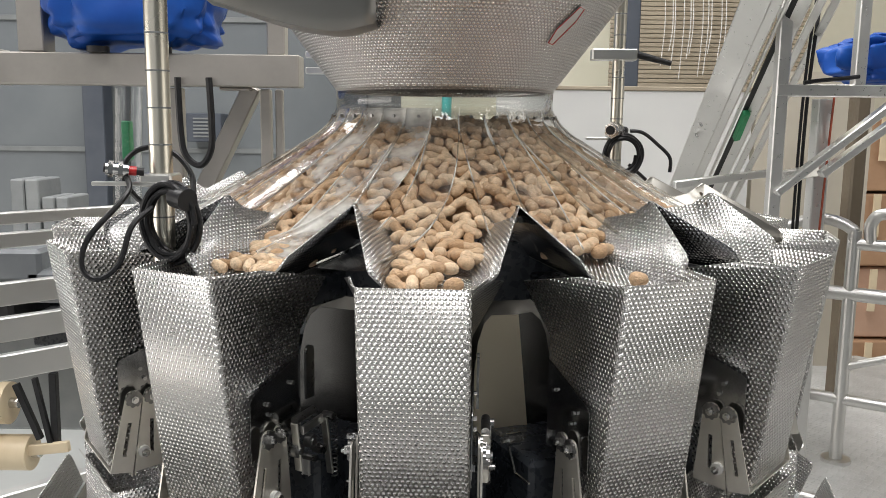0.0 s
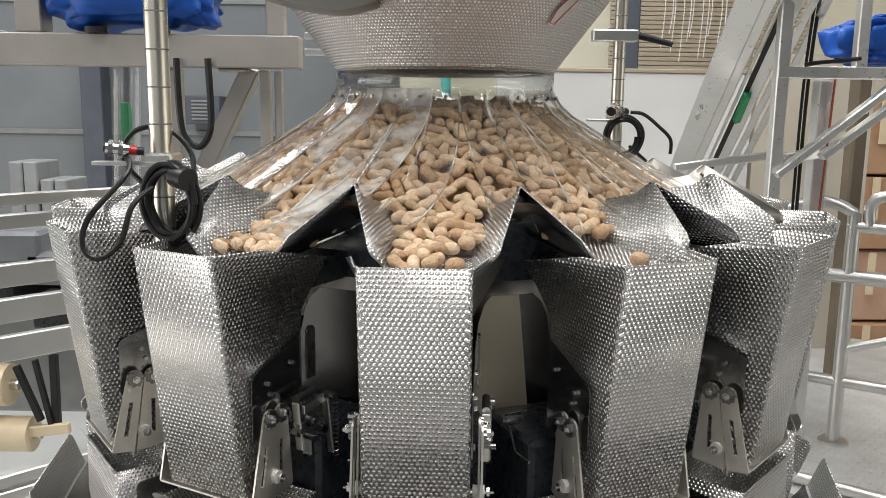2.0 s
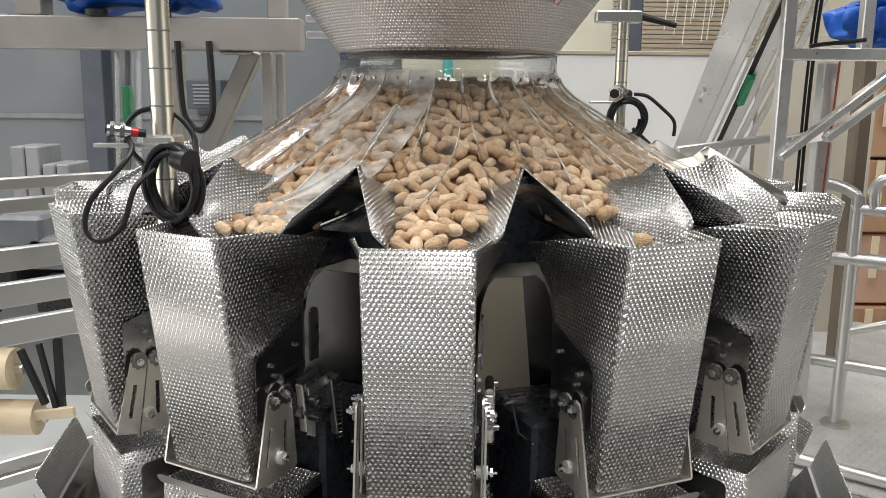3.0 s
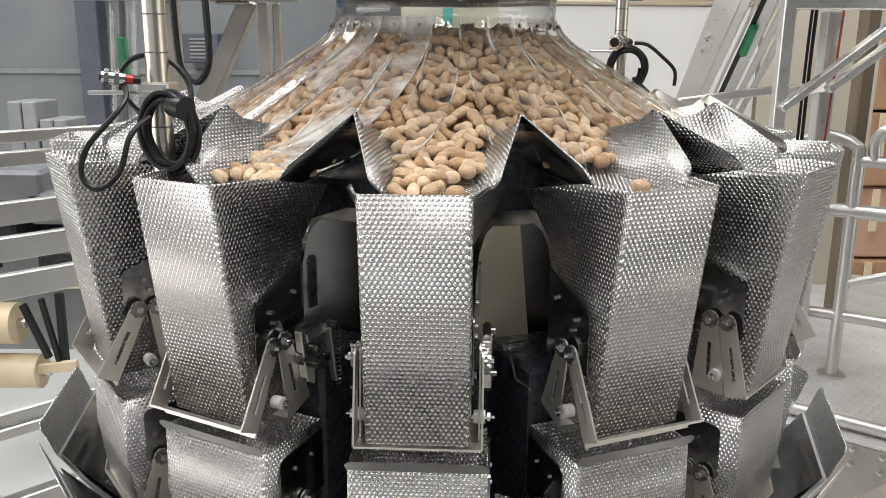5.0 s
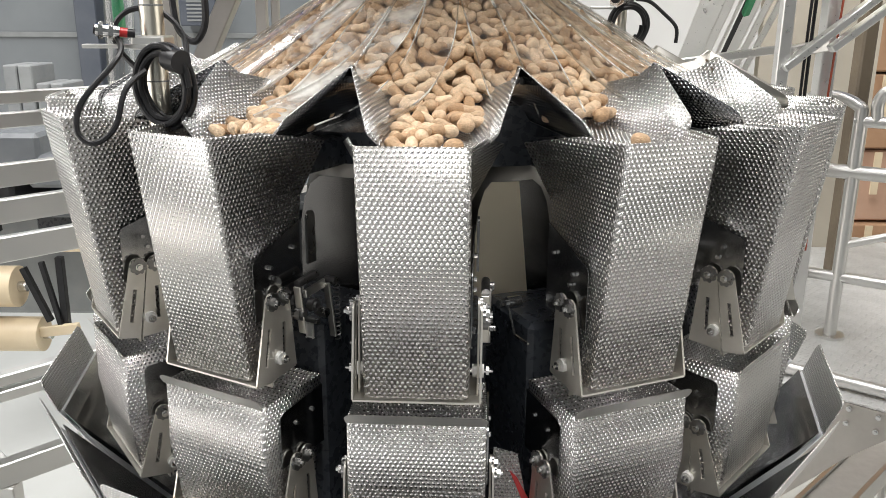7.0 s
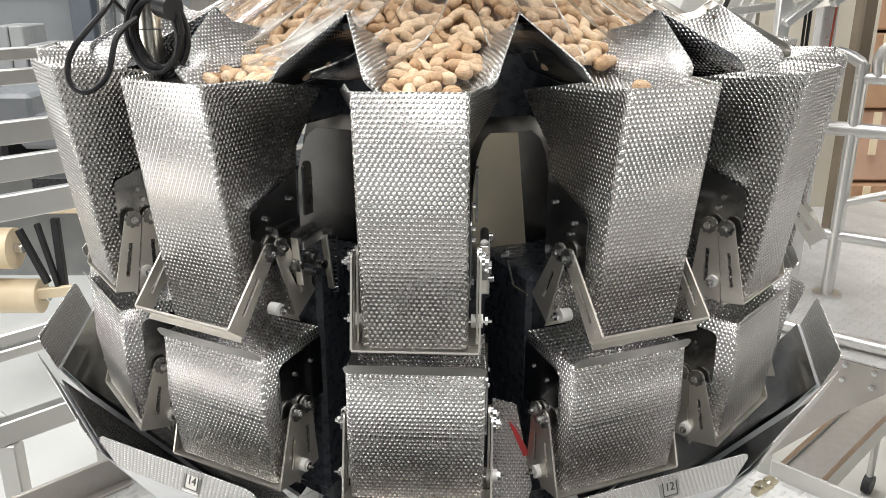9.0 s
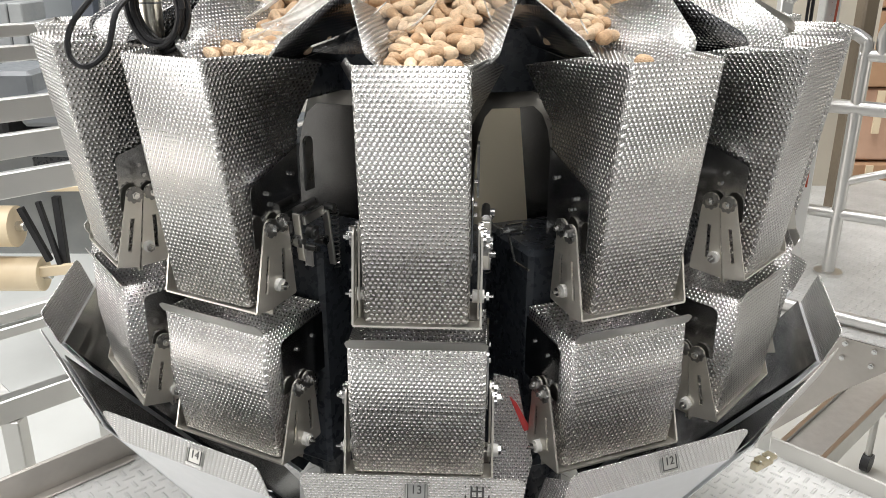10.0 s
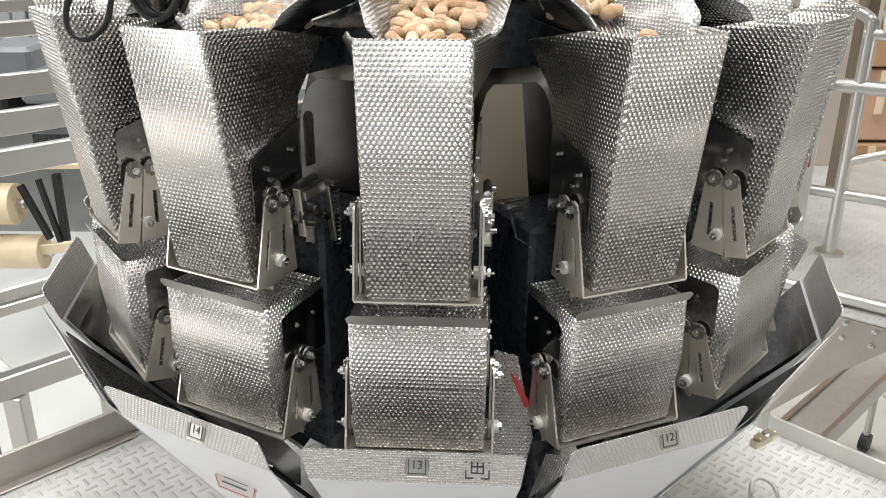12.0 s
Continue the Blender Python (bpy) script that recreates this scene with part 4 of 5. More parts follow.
for z0, z1, off in ((0.178, 0.218, -0.14), (0.126, 0.164, -0.14), (-0.085, -0.005, -0.30)):
    runs.append(("rail", on_left(-1.8, (z0 + z1) / 2, off), on_left(1.2, (z0 + z1) / 2, off), 0.05, z1 - z0))
for d, off in ((-0.22, -0.30), (0.08, -0.30), (-1.1, -0.30)):
    runs.append(("post", on_left(d, -2.2, off), on_left(d, -0.085, off), 0.06, 0.06, (1, 0, 0)))
for d in (-0.9, 0.75):
    runs.append(("upright", on_left(d, -0.06, -0.22), on_left(d, 0.20, -0.17), 0.04, 0.04, (1, 0, 0)))
runs.append(("cross_bar", on_left(-1.8, -0.55, -0.30), on_left(1.2, -0.55, -0.30), 0.06, 0.06))
runs.append(("cross_bar", on_left(-0.22, -0.05, -0.27), on_left(-0.22, -0.05, 0.3), 0.05, 0.05))
beam_thing("platform_frame", "stainless square tube platform frame with posts to the floor", "platform frame", runs)

# tubular railing of the far walkway
DR = Vector((0.84, -0.543, 0))


def on_right(d, z):
    return Vector((1.69, 1.60, 0)) + DR * d + Vector((0, 0, z))


rail = thing("tube_railing", "round stainless tube railing with bent top on the walkway", "railing")
for nm, z, r, d0 in (("top_rail", 0.935, 0.024, -0.02), ("middle_rail", 0.725, 0.030, -0.35), ("lower_rail", 0.272, 0.024, -0.40)):
    bm = bmesh.new()
    rod(bm, on_right(d0, z), on_right(2.2, z), r, 16)
    part(nm, bm, TUBE, rail)
bm = bmesh.new()
hose(bm, [on_right(-0.30, 0.93), on_right(-0.24, 1.0), on_right(-0.12, 1.03), on_right(-0.02, 1.0), on_right(0.0, 0.93), on_right(0.0, 0.5)], 0.024, 12, 6)
part("bent_end", bm, TUBE, rail)
for d in (0.0, 1.5):
    bm = bmesh.new()
    rod(bm, on_right(d, 0.0), on_right(d, 0.99), 0.026, 16)
    part("post", bm, TUBE, rail)
    bm = bmesh.new()
    rod(bm, on_right(d, 0.0), on_right(d, 0.012), 0.06, 18)
    part("base_flange", bm, SHEET, rail)
bm = bmesh.new()
hose(bm, [on_right(0.06, 0.94), on_right(0.06, 1.03), on_right(0.14, 1.07), on_right(0.5, 1.07)], 0.024, 12, 6)
part("hand_rail", bm, TUBE, rail)
bm = bmesh.new()
rod(bm, on_right(0.02, 0.42), on_right(0.55, 0.62), 0.018, 12)
part("brace", bm, TUBE, rail)
edge = thing("walkway_edge", "steel edge plate with bolts and round kick tube below the walkway", "edge plate")
bm = bmesh.new()
gusset = [(1.30, -0.52), (1.42, -0.34), (1.486, -0.234), (1.60, -0.092), (1.60, -0.008), (1.30, -0.008)]
prism(bm, [(x, 0.990 - 0.808 * (x - 1.452), z) for x, z in gusset], (0.006, 0.008, 0))
part("gusset_plate", bm, BEAM, edge, "grey bolted gusset plate")
bm = bmesh.new()
bar(bm, (1.60, 0.872, -0.04), (2.6, 0.062, -0.04), 0.01, 0.064)
part("edge_strip", bm, BEAM, edge)
bm = bmesh.new()
rod(bm, (1.20, 1.305, 0.03), (2.75, 0.11, 0.03), 0.024, 16)
part("kick_tube", bm, TUBE, edge)
for x, z in ((1.484, -0.022), (1.482, -0.081), (1.561, -0.025), (1.559, -0.083)):
    c = Vector((x, 0.990 - 0.808 * (x - 1.452), z))
    bm = bmesh.new()
    rod(bm, c, c + Vector((-0.010, -0.013, 0)), 0.0105, 6)
    rod(bm, c, c + Vector((-0.013, -0.017, 0)), 0.006, 10)
    part("bolt", bm, CHROME, edge)
handle = thing("lifting_handle", "bent round steel lifting handle on the tread plate", "handle", pose(0, 0, 0))
bm = bmesh.new()
hose(bm, [(0.772, -0.085, 0.0), (0.770, -0.072, 0.02), (0.780, -0.050, 0.034), (0.803, -0.040, 0.038), (0.824, -0.052, 0.034), (0.834, -0.072, 0.02), (0.836, -0.085, 0.0)], 0.0055, 10, 6)
part("bent_rod", bm, TUBE, handle)

# low belt conveyor on castors under the walkway
conv = thing("belt_conveyor", "low steel belt conveyor on castors below the walkway", "conveyor")
for s in (-0.11, 0.11):
    bm = bmesh.new()
    bar(bm, Vector((1.75, 1.85, -1.25)) + Vector((0.71, -0.70, 0)) * s, Vector((3.6, 3.67, -1.25)) + Vector((0.71, -0.70, 0)) * s, 0.03, 0.12)
    part("side_beam", bm, SHEET, conv)
bm = bmesh.new()
bar(bm, (1.75, 1.85, -1.22), (3.6, 3.67, -1.22), 0.19, 0.02)
part("belt", bm, LABEL, conv)
for d in (0.15, 0.75):
    for s in (-0.11, 0.11):
        c = Vector((1.75, 1.85, 0)).lerp(Vector((3.6, 3.67, 0)), d) + Vector((0.71, -0.70, 0)) * s
        bm = bmesh.new()
        rod(bm, c + Vector((0, 0, -2.1)), c + Vector((0, 0, -1.3)), 0.025, 10)
        part("leg", bm, TUBE, conv)
        bm = bmesh.new()
        rod(bm, c + Vector((-0.02, 0.02, -2.13)), c + Vector((0.02, -0.02, -2.13)), 0.07, 16)
        part("castor", bm, RUBBER, conv)

# ---------------------------------------------------------------- level sensors on poles
def sensor_pole(x, y, z0, z1, rad, facing, label):
    th = thing("sensor_pole", label, "sensor pole", pose(x, y, z0), "sensor poles beside the funnel")
    bm = bmesh.new()
    rod(bm, (0, 0, 0), (0, 0, z1 - z0), rad, 24)
    part("pole", bm, POLE, th, "bright chromed pole")
    z = 0.10
    while z < z1 - z0:
        bm = bmesh.new()
        lathe(bm, [(rad * 1.012, z), (rad * 1.03, z + 0.0012), (rad * 1.012, z + 0.0024)], 24)
        part("ring_mark", bm, SEAM, th)
        z += 0.055
    return th


lp = sensor_pole(-0.432, -0.497, 1.10, 2.1, 0.0172, 1, "bright chromed sensor pole with ring marks over the hoppers")
rp = sensor_pole(0.466, 0.50, 1.10, 2.1, 0.0165, 1, "bright chromed sensor pole with clamp and handle")
for th, dx, dz in ((lp, -0.064, 0.225), (rp, 0.0, 0.285)):
    bm = bmesh.new()
    box(bm, (dx - 0.03 if dx else -0.085, -0.035, dz - 0.02), (0.02 if dx else 0.035, -0.018, dz - 0.014), 0.001)
    box(bm, (-0.024, -0.03, dz - 0.022), (0.024, 0.024, dz - 0.002), 0.003)
    part("bracket", bm, SHEET, th)
    g = 0.82 if dx else 1.45
    d = Vector((-1, -0.35, 0.12)).normalized() if dx else Vector((-0.62, -0.9, 0)).normalized()
    c = Vector((dx + 0.012, -0.04, dz + 0.005)) if dx else Vector((-0.012, -0.045, dz + 0.006))
    bm = bmesh.new()
    rod(bm, c - d * 0.020 * g, c + d * 0.020 * g, 0.011 * g, 18)
    s = part("sensor", bm, CHROME, th, "nickel-plated proximity sensor")
    for q in (-0.010, 0.007):
        bm = bmesh.new()
        rod(bm, c + d * q * g, c + d * (q + 0.008) * g, 0.0155 * g, 6)
        part("lock_nut", bm, CHROME, s)
    bm = bmesh.new()
    rod(bm, c + d * 0.020 * g, c + d * 0.023 * g, 0.008 * g, 16)
    part("lens", bm, RUBBER, s)
    bm = bmesh.new()
    rod(bm, c - d * 0.033 * g, c - d * 0.020 * g, 0.0085 * g, 14)
    part("plug", bm, RED if dx else RUBBER, s, "red plug" if dx else "")
    bm = bmesh.new()
    rod(bm, c - d * 0.046 * g, c - d * 0.033 * g, 0.0075 * g, 14)
    part("plug_sleeve", bm, RUBBER, s)
bm = bmesh.new()
box(bm, (-0.075, -0.02, 0.475), (0.045, 0.02, 0.505), 0.003)
part("clamp", bm, SHEET, rp, "steel clamp block")
bm = bmesh.new()
rod(bm, (0.045, -0.005, 0.492), (0.135, -0.02, 0.468), 0.010, 12, 0.007)
part("clamp_handle", bm, RUBBER, rp, "black clamp handle")


def coil(centre, rx, rz, tilt, turns, r, seed):
    rr = random.Random(seed)
    bm = bmesh.new()
    pts = []
    n = 14 * turns
    for i in range(n + 1):
        a = 2 * math.pi * i / 14
        w = 0.97 + 0.12 * math.sin(a * 0.23 + seed) + 0.03 * math.sin(a * 0.61)
        pts.append(Vector((rx * w * math.cos(a), -0.012 + 0.024 * rr.random() * 0.3 + 0.022 * (i / n - 0.5), rz * w * math.sin(a))))
    m = Matrix.Translation(centre) @ pose(0, 0, 0, 0, 0, tilt)
    hose(bm, [m @ p for p in pts], r, 8, 3)
    return bm


cable = thing("cable_coil", "coiled black sensor cable hung over the pole", "cable", group="sensor cables")
part("coil", coil((-0.404, -0.535, 1.252), 0.040, 0.055, -12, 6, 0.0046, 2), RUBBER, cable)
bm = bmesh.new()
hose(bm, [(-0.475, -0.53, 1.322), (-0.462, -0.55, 1.305), (-0.468, -0.57, 1.285), (-0.505, -0.60, 1.235), (-0.512, -0.61, 1.195), (-0.490, -0.61, 1.178), (-0.462, -0.60, 1.20), (-0.450, -0.58, 1.25), (-0.43, -0.55, 1.275)], 0.0042, 8, 8)
part("loop", bm, RUBBER, cable)
bm = bmesh.new()
hose(bm, [(-0.452, -0.52, 1.275), (-0.478, -0.51, 1.30), (-0.486, -0.51, 1.33), (-0.47, -0.50, 1.355), (-0.44, -0.49, 1.362), (-0.41, -0.49, 1.35), (-0.385, -0.50, 1.32), (-0.378, -0.52, 1.285)], 0.0042, 8, 8)
part("loop", bm, RUBBER, cable)
bm = bmesh.new()
rod(bm, (-0.395, -0.548, 1.292), (-0.372, -0.566, 1.288), 0.017, 18)
part("plug_cap", bm, RUBBER, cable)
cable = thing("cable_coil", "coiled black sensor cable behind the far pole", "cable", group="sensor cables")
part("coil", coil((0.478, 0.47, 1.325), 0.048, 0.050, 8, 4, 0.0055, 5), RUBBER, cable)
bm = bmesh.new()
hose(bm, [(0.50, 0.48, 1.39), (0.535, 0.48, 1.385), (0.575, 0.48, 1.355), (0.61, 0.48, 1.32), (0.612, 0.48, 1.28)], 0.005, 8, 6)
part("lead", bm, RUBBER, cable)
bm = bmesh.new()
hose(bm, [(0.50, 0.48, 1.30), (0.53, 0.48, 1.275), (0.56, 0.49, 1.25)], 0.005, 8, 6)
part("lead", bm, RUBBER, cable)

# ---------------------------------------------------------------- overhead beam and wrapped motor
beam_thing("overhead_beam", "stainless box beam with end plate and upright posts", "beam", [
    ("box_beam", (-1.45, 1.0, 1.565), (-0.47, 1.0, 1.565), 0.10, 0.102), ("end_plate", (-1.46, 0.93, 1.57), (-1.46, 1.07, 1.57), 0.012, 0.115),
    ("leg", (-0.89, 1.03, -2.2), (-0.89, 1.03, 1.51), 0.05, 0.04, (1, 0, 0)), ("post", (-1.347, 1.03, 1.62), (-1.347, 1.03, 2.6), 0.085, 0.085, (1, 0, 0)), ("post", (-0.555, 1.04, 1.62), (-0.555, 1.04, 2.6), 0.06, 0.06, (1, 0, 0)),
    ("leg", (-0.60, 1.06, -2.2), (-0.60, 1.06, 1.51), 0.036, 0.036, (1, 0, 0)), ("leg", (-0.555, 1.06, -2.2), (-0.555, 1.06, 1.51), 0.026, 0.026, (1, 0, 0)),
    ("brace", (-0.87, 1.10, 1.08), (-0.65, 1.10, 1.52), 0.06, 0.075, (0, 1, 0)), ("foot_plate", (-0.74, 1.02, 1.508), (-0.64, 1.02, 1.508), 0.06, 0.01)], BEAM)
beam_thing("overhead_beam", "stainless round rails behind the box beam", "beam", [
    ("rail", (-0.62, 2.0, 1.70), (0.4, 2.0, 1.70), 0.03, 0.03), ("rail", (-0.62, 2.0, 1.63), (0.4, 2.0, 1.63), 0.03, 0.03)])


def wrapped(name, lo, hi, seed, label):
    """A machine under a knotted tarpaulin: a lumpy, creased bag."""
    bm = bmesh.new()
    bmesh.ops.create_icosphere(bm, subdivisions=5, radius=1)
    c, h = (Vector(lo) + Vector(hi)) / 2, (Vector(hi) - Vector(lo)) / 2
    for v in bm.verts:
        d = v.co.normalized()
        q = Vector([math.copysign(abs(x) ** 0.48, x) for x in d])
        f = abs(noise.noise(d * 1.9 + Vector((seed, 0, 0)))) * 0.22 - 0.05
        f += abs(noise.noise(d * 3.7 + Vector((0, seed, 0)))) * 0.11 - 0.04
        f += abs(noise.noise(Vector((d.x * 9, d.y * 9, d.z * 3)) + Vector((0, 0, seed)))) * 0.012
        v.co = c + Vector([q[i] * h[i] * (0.92 + f) for i in range(3)])
    th = thing(name, label, "covered motor")
    part("tarpaulin", bm, BLUE, th, smooth=50)
    for x in (0.35, 0.68):
        b2 = bmesh.new()
        rod(b2, (lo[0] + (hi[0] - lo[0]) * x, c.y - h.y * 0.7, lo[2] - 0.006), (lo[0] + (hi[0] - lo[0]) * x, c.y - h.y * 0.7, lo[2] + 0.012), 0.035, 18)
        part("mount_foot", b2, RUBBER, th)
    return th


wrapped("wrapped_motor", (-1.32, 0.88, 1.622), (-0.715, 1.27, 2.06), 3.1, "motor wrapped in creased blue tarpaulin on the box beam")
wrapped("wrapped_motor", (1.60, 1.60, 1.575), (2.4, 1.95, 1.80), 7.7, "machine wrapped in creased blue tarpaulin on the stand")
tube = thing("air_tube", "clear upright tube with green scale clip", "tube", pose(-1.165, 1.25, 0.9))
bm = bmesh.new()
rod(bm, (0, 0, 0), (0.035, 0, 0.72), 0.05, 20)
part("tube", bm, ACRYL, tube)
bm = bmesh.new()
box(bm, (0.005, -0.02, 0.36), (0.035, 0.02, 0.50), 0.004)
part("clip", bm, GREEN, tube, "green clip")
bm = bmesh.new()
bar(bm, (0.0, 0, 0.02), (0.034, 0, 0.70), 0.012, 0.02, (1, 0, 0), 0.002)
part("scale_rod", bm, GREY, tube)
hung = thing("hanging_cable", "black cable loop hanging below the beam", "cable", group="sensor cables")
bm = bmesh.new()
hose(bm, [(-0.855, 0.93, 1.54), (-0.85, 0.93, 1.36), (-0.835, 0.93, 1.29), (-0.79, 0.93, 1.26), (-0.755, 0.93, 1.31), (-0.75, 0.93, 1.40), (-0.755, 0.93, 1.54)], 0.011, 8, 6)
part("cable", bm, RUBBER, hung)
cab = thing("control_box", "grey louvred control box on the wall", "control box", pose(-2.74, 7.79, 1.37))
bm = bmesh.new()
box(bm, (-0.18, -0.1, -0.2), (0.22, 0.2, 0.12), 0.01)
part("case", bm, COLUMN, cab)
for i in range(6):
    bm = bmesh.new()
    box(bm, (-0.10, -0.112, -0.15 + i * 0.04), (0.14, -0.1, -0.13 + i * 0.04), 0.002)
    part("louvre", bm, SEAM, cab)
for i, (x, w, h) in enumerate(((-3.445, 0.11, 0.50), (-3.325, 0.11, 0.50), (-3.20, 0.10, 0.36), (-3.085, 0.10, 0.36))):
    bm = bmesh.new()
    box(bm, (x - w / 2, 4.9, 0.15), (x + w / 2, 5.3, 0.42 + h), 0.01)
    tagged(part("storage_box", bm, BOXGREY), "pale cardboard box stacked at the wall", "box", "pale boxes at the wall")
setting("shelf", (-4.2, 4.6, 0.06), (-2.2, 5.6, 0.148), GREY, "grey shelf carrying pale boxes", "shelf")

# ---------------------------------------------------------------- packing machine on the left
pk = thing("packing_machine", "film packing machine with cream rollers and dark linkages", "packing machine", pose(-2.0, 2.0, FLOOR))
Z = -FLOOR
bm = bmesh.new()
bar(bm, (0.35, 0.9, 0), (0.35, 0.9, Z - 0.3), 0.06, 0.06, (1, 0, 0))
part("leg", bm, GREY, pk)
bm = bmesh.new()
bar(bm, (-1.0, 0.9, 0), (-1.0, 0.9, Z - 0.3), 0.06, 0.06, (1, 0, 0))
part("leg", bm, GREY, pk)
bm = bmesh.new()
box(bm, (-1.2, 0.6, Z - 0.30), (0.55, 1.4, Z + 0.35), 0.02)
part("panel", bm, BOXGREY, pk)
bm = bmesh.new()
box(bm, (-0.17, 0.5, Z + 0.21), (0.32, 0.6, Z + 0.51), 0.008)
part("drive_case", bm, DARK, pk, "dark drive case")
bm = bmesh.new()
bar(bm, (-0.02, -0.03, Z - 0.16), (0.24, -0.03, Z - 0.13), 0.03, 0.05)
part("foot_bar", bm, CREAM, pk)
for z, r, x0, x1 in ((0.07, 0.10, -0.55, -0.04), (-0.175, 0.085, -0.6, 0.05)):
    bm = bmesh.new()
    rod(bm, (x0, 0, Z + z), (x1, 0, Z + z), r, 28)
    rl = part("film_roll", bm, CREAM, pk, "cream film roll")
    bm = bmesh.new()
    rod(bm, (x1 - 0.01, 0, Z + z), (x1 + 0.04, 0, Z + z), 0.025, 14)
    part("axle", bm, CHROME, rl)
for a, b, w in (((0.00, -0.02, 0.17), (0.10, -0.02, -0.10), 0.03), ((0.09, -0.02, 0.20), (0.15, -0.02, -0.13), 0.025), ((0.17, 0.0, 0.22), (0.165, 0.0, -0.14), 0.035)):
    bm = bmesh.new()
    bar(bm, (a[0], a[1], Z + a[2]), (b[0], b[1], Z + b[2]), w, w, (0, 1, 0))
    part("linkage", bm, RUBBER, pk)
bm = bmesh.new()
bar(bm, (-0.3, -0.03, Z + 0.26), (0.32, -0.03, Z + 0.27), 0.03, 0.025)
part("cream_bar", bm, CREAM, pk)
bm = bmesh.new()
bar(bm, (0.45, 0.2, 0), (0.45, 0.2, Z + 0.55), 0.07, 0.07, (1, 0, 0))
part("upright", bm, GREY, pk)
for i, (x, z, m) in enumerate(((-0.55, 0.75, RUBBER), (-0.05, 0.72, GREY), (0.15, 0.62, GREY), (-0.75, 0.55, GREEN), (-0.2, 0.50, RUBBER))):
    bm = bmesh.new()
    box(bm, (x - 0.14, 0.1, Z + z - 0.09), (x + 0.14, 0.5, Z + z + 0.07), 0.02)
    part("control_module", bm, m, pk)
bm = bmesh.new()
box(bm, (-1.2, 0.2, Z + 0.36), (0.5, 0.6, Z + 0.43), 0.01)
part("top_plate", bm, GREY, pk)
bm = bmesh.new()
bar(bm, (-0.2, 0.15, Z + 0.3), (-0.25, 0.15, Z + 0.98), 0.05, 0.05, (1, 0, 0))
part("lever", bm, RUBBER, pk)

# ---------------------------------------------------------------- inclined elevator and stand on the right
def leaning(x0, x1, w, h):
    """A channel of the elevator: x at the far low gauge and at the near high gauge."""
    a, b = Vector((x0, 2.6, 1.147)), Vector((x1, 1.4, 1.872))
    d = b - a
    return a - d * 1.6, b + d * 0.9, w, h, (0, 1, -0.9)


runs = [("channel", *leaning(1.265, 1.149, 0.105, 0.05)), ("channel", *leaning(1.340, 1.226, 0.042, 0.09)), ("guide", *leaning(1.400, 1.268, 0.014, 0.03)),
        ("belt", *leaning(1.438, 1.300, 0.034, 0.02)), ("inner_rail", *leaning(1.470, 1.330, 0.05, 0.05)), ("inner_rail", *leaning(1.530, 1.392, 0.03, 0.08)), ("inner_rail", *leaning(1.585, 1.445, 0.03, 0.04))]
el = beam_thing("bucket_elevator", "inclined stainless bucket elevator with parallel channels", "elevator", runs, BRIGHT)
for child in el.children:
    if child.name.startswith("belt"):
        child.data.materials[0] = RUBBER
for z in (1.38, 1.43):
    q = Vector((1.235, 2.6, 1.147)).lerp(Vector((1.120, 1.4, 1.872)), (z - 1.147) / 0.725)
    bm = bmesh.new()
    rod(bm, q + Vector((0, -0.030, -0.022)), q + Vector((0, -0.010, -0.008)), 0.007, 8)
    part("bolt", bm, CHROME, el)
bm = bmesh.new()
bar(bm, (1.395, 2.22, 1.35), (1.365, 2.02, 1.47), 0.03, 0.03, (0, 1, 0))
part("clip", bm, GREEN, el, "green clip")
stand = beam_thing("tube_stand", "stainless square tube stand with diagonal braces", "stand", [
    ("post", (1.302, 1.5, -2.2), (1.302, 1.5, 2.6), 0.048, 0.048, (1, 0, 0)), ("post", (1.525, 1.62, -2.2), (1.525, 1.62, 1.52), 0.07, 0.06, (1, 0, 0)),
    ("post", (1.60, 1.5, 1.57), (1.60, 1.5, 2.6), 0.045, 0.045, (1, 0, 0)),
    ("level_bar", (1.28, 1.5, 1.547), (2.5, 1.5, 1.547), 0.05, 0.048), ("level_bar", (1.05, 2.0, 1.14), (1.52, 2.0, 1.205), 0.04, 0.035),
    ("level_bar", (1.32, 1.5, 1.21), (1.50, 1.58, 1.235), 0.04, 0.045),
    ("brace", (1.30, 1.47, 1.15), (1.80, 1.47, 1.56), 0.03, 0.05, (0, 1, 0)), ("brace", (1.48, 1.49, 1.222), (1.95, 1.49, 1.59), 0.03, 0.045, (0, 1, 0))], BRIGHT)
for i, (x, z0, z1, r, m) in enumerate(((1.445, 0.9, 2.3, 0.007, RUBBER), (1.428, 0.9, 2.3, 0.006, RUBBER), (1.530, 0.4, 1.53, 0.0045, HOSERED))):
    bm = bmesh.new()
    hose(bm, [(x - 0.012, 1.56, z0), (x - 0.006, 1.56, (z0 + z1) / 2), (x + (0.05 if i < 2 else 0.012), 1.56, z1)], r, 8, 8)
    tagged(part("hose", bm, m), "red hose hung on the stand" if m is HOSERED else "black hose hung on the stand", "hose", "hoses on the stand")
bm = bmesh.new()
hose(bm, [(1.37, 1.45, 1.573), (1.42, 1.45, 1.582), (1.52, 1.45, 1.592), (1.58, 1.45, 1.60)], 0.008, 8, 5)
tagged(part("hose", bm, RUBBER), "short black hose end lying on the level bar", "hose", "hoses on the stand")
bm = bmesh.new()
box(bm, (2.05, 2.4, 0.0), (2.12, 2.50, 1.7), 0.01)
tagged(part("column", bm, UMBER), "dark brown steel column beside the boxes", "column", "hall columns", "structure")

# stacked cartons, red trolley and wrapped bag on the hall floor
rc = random.Random(9)
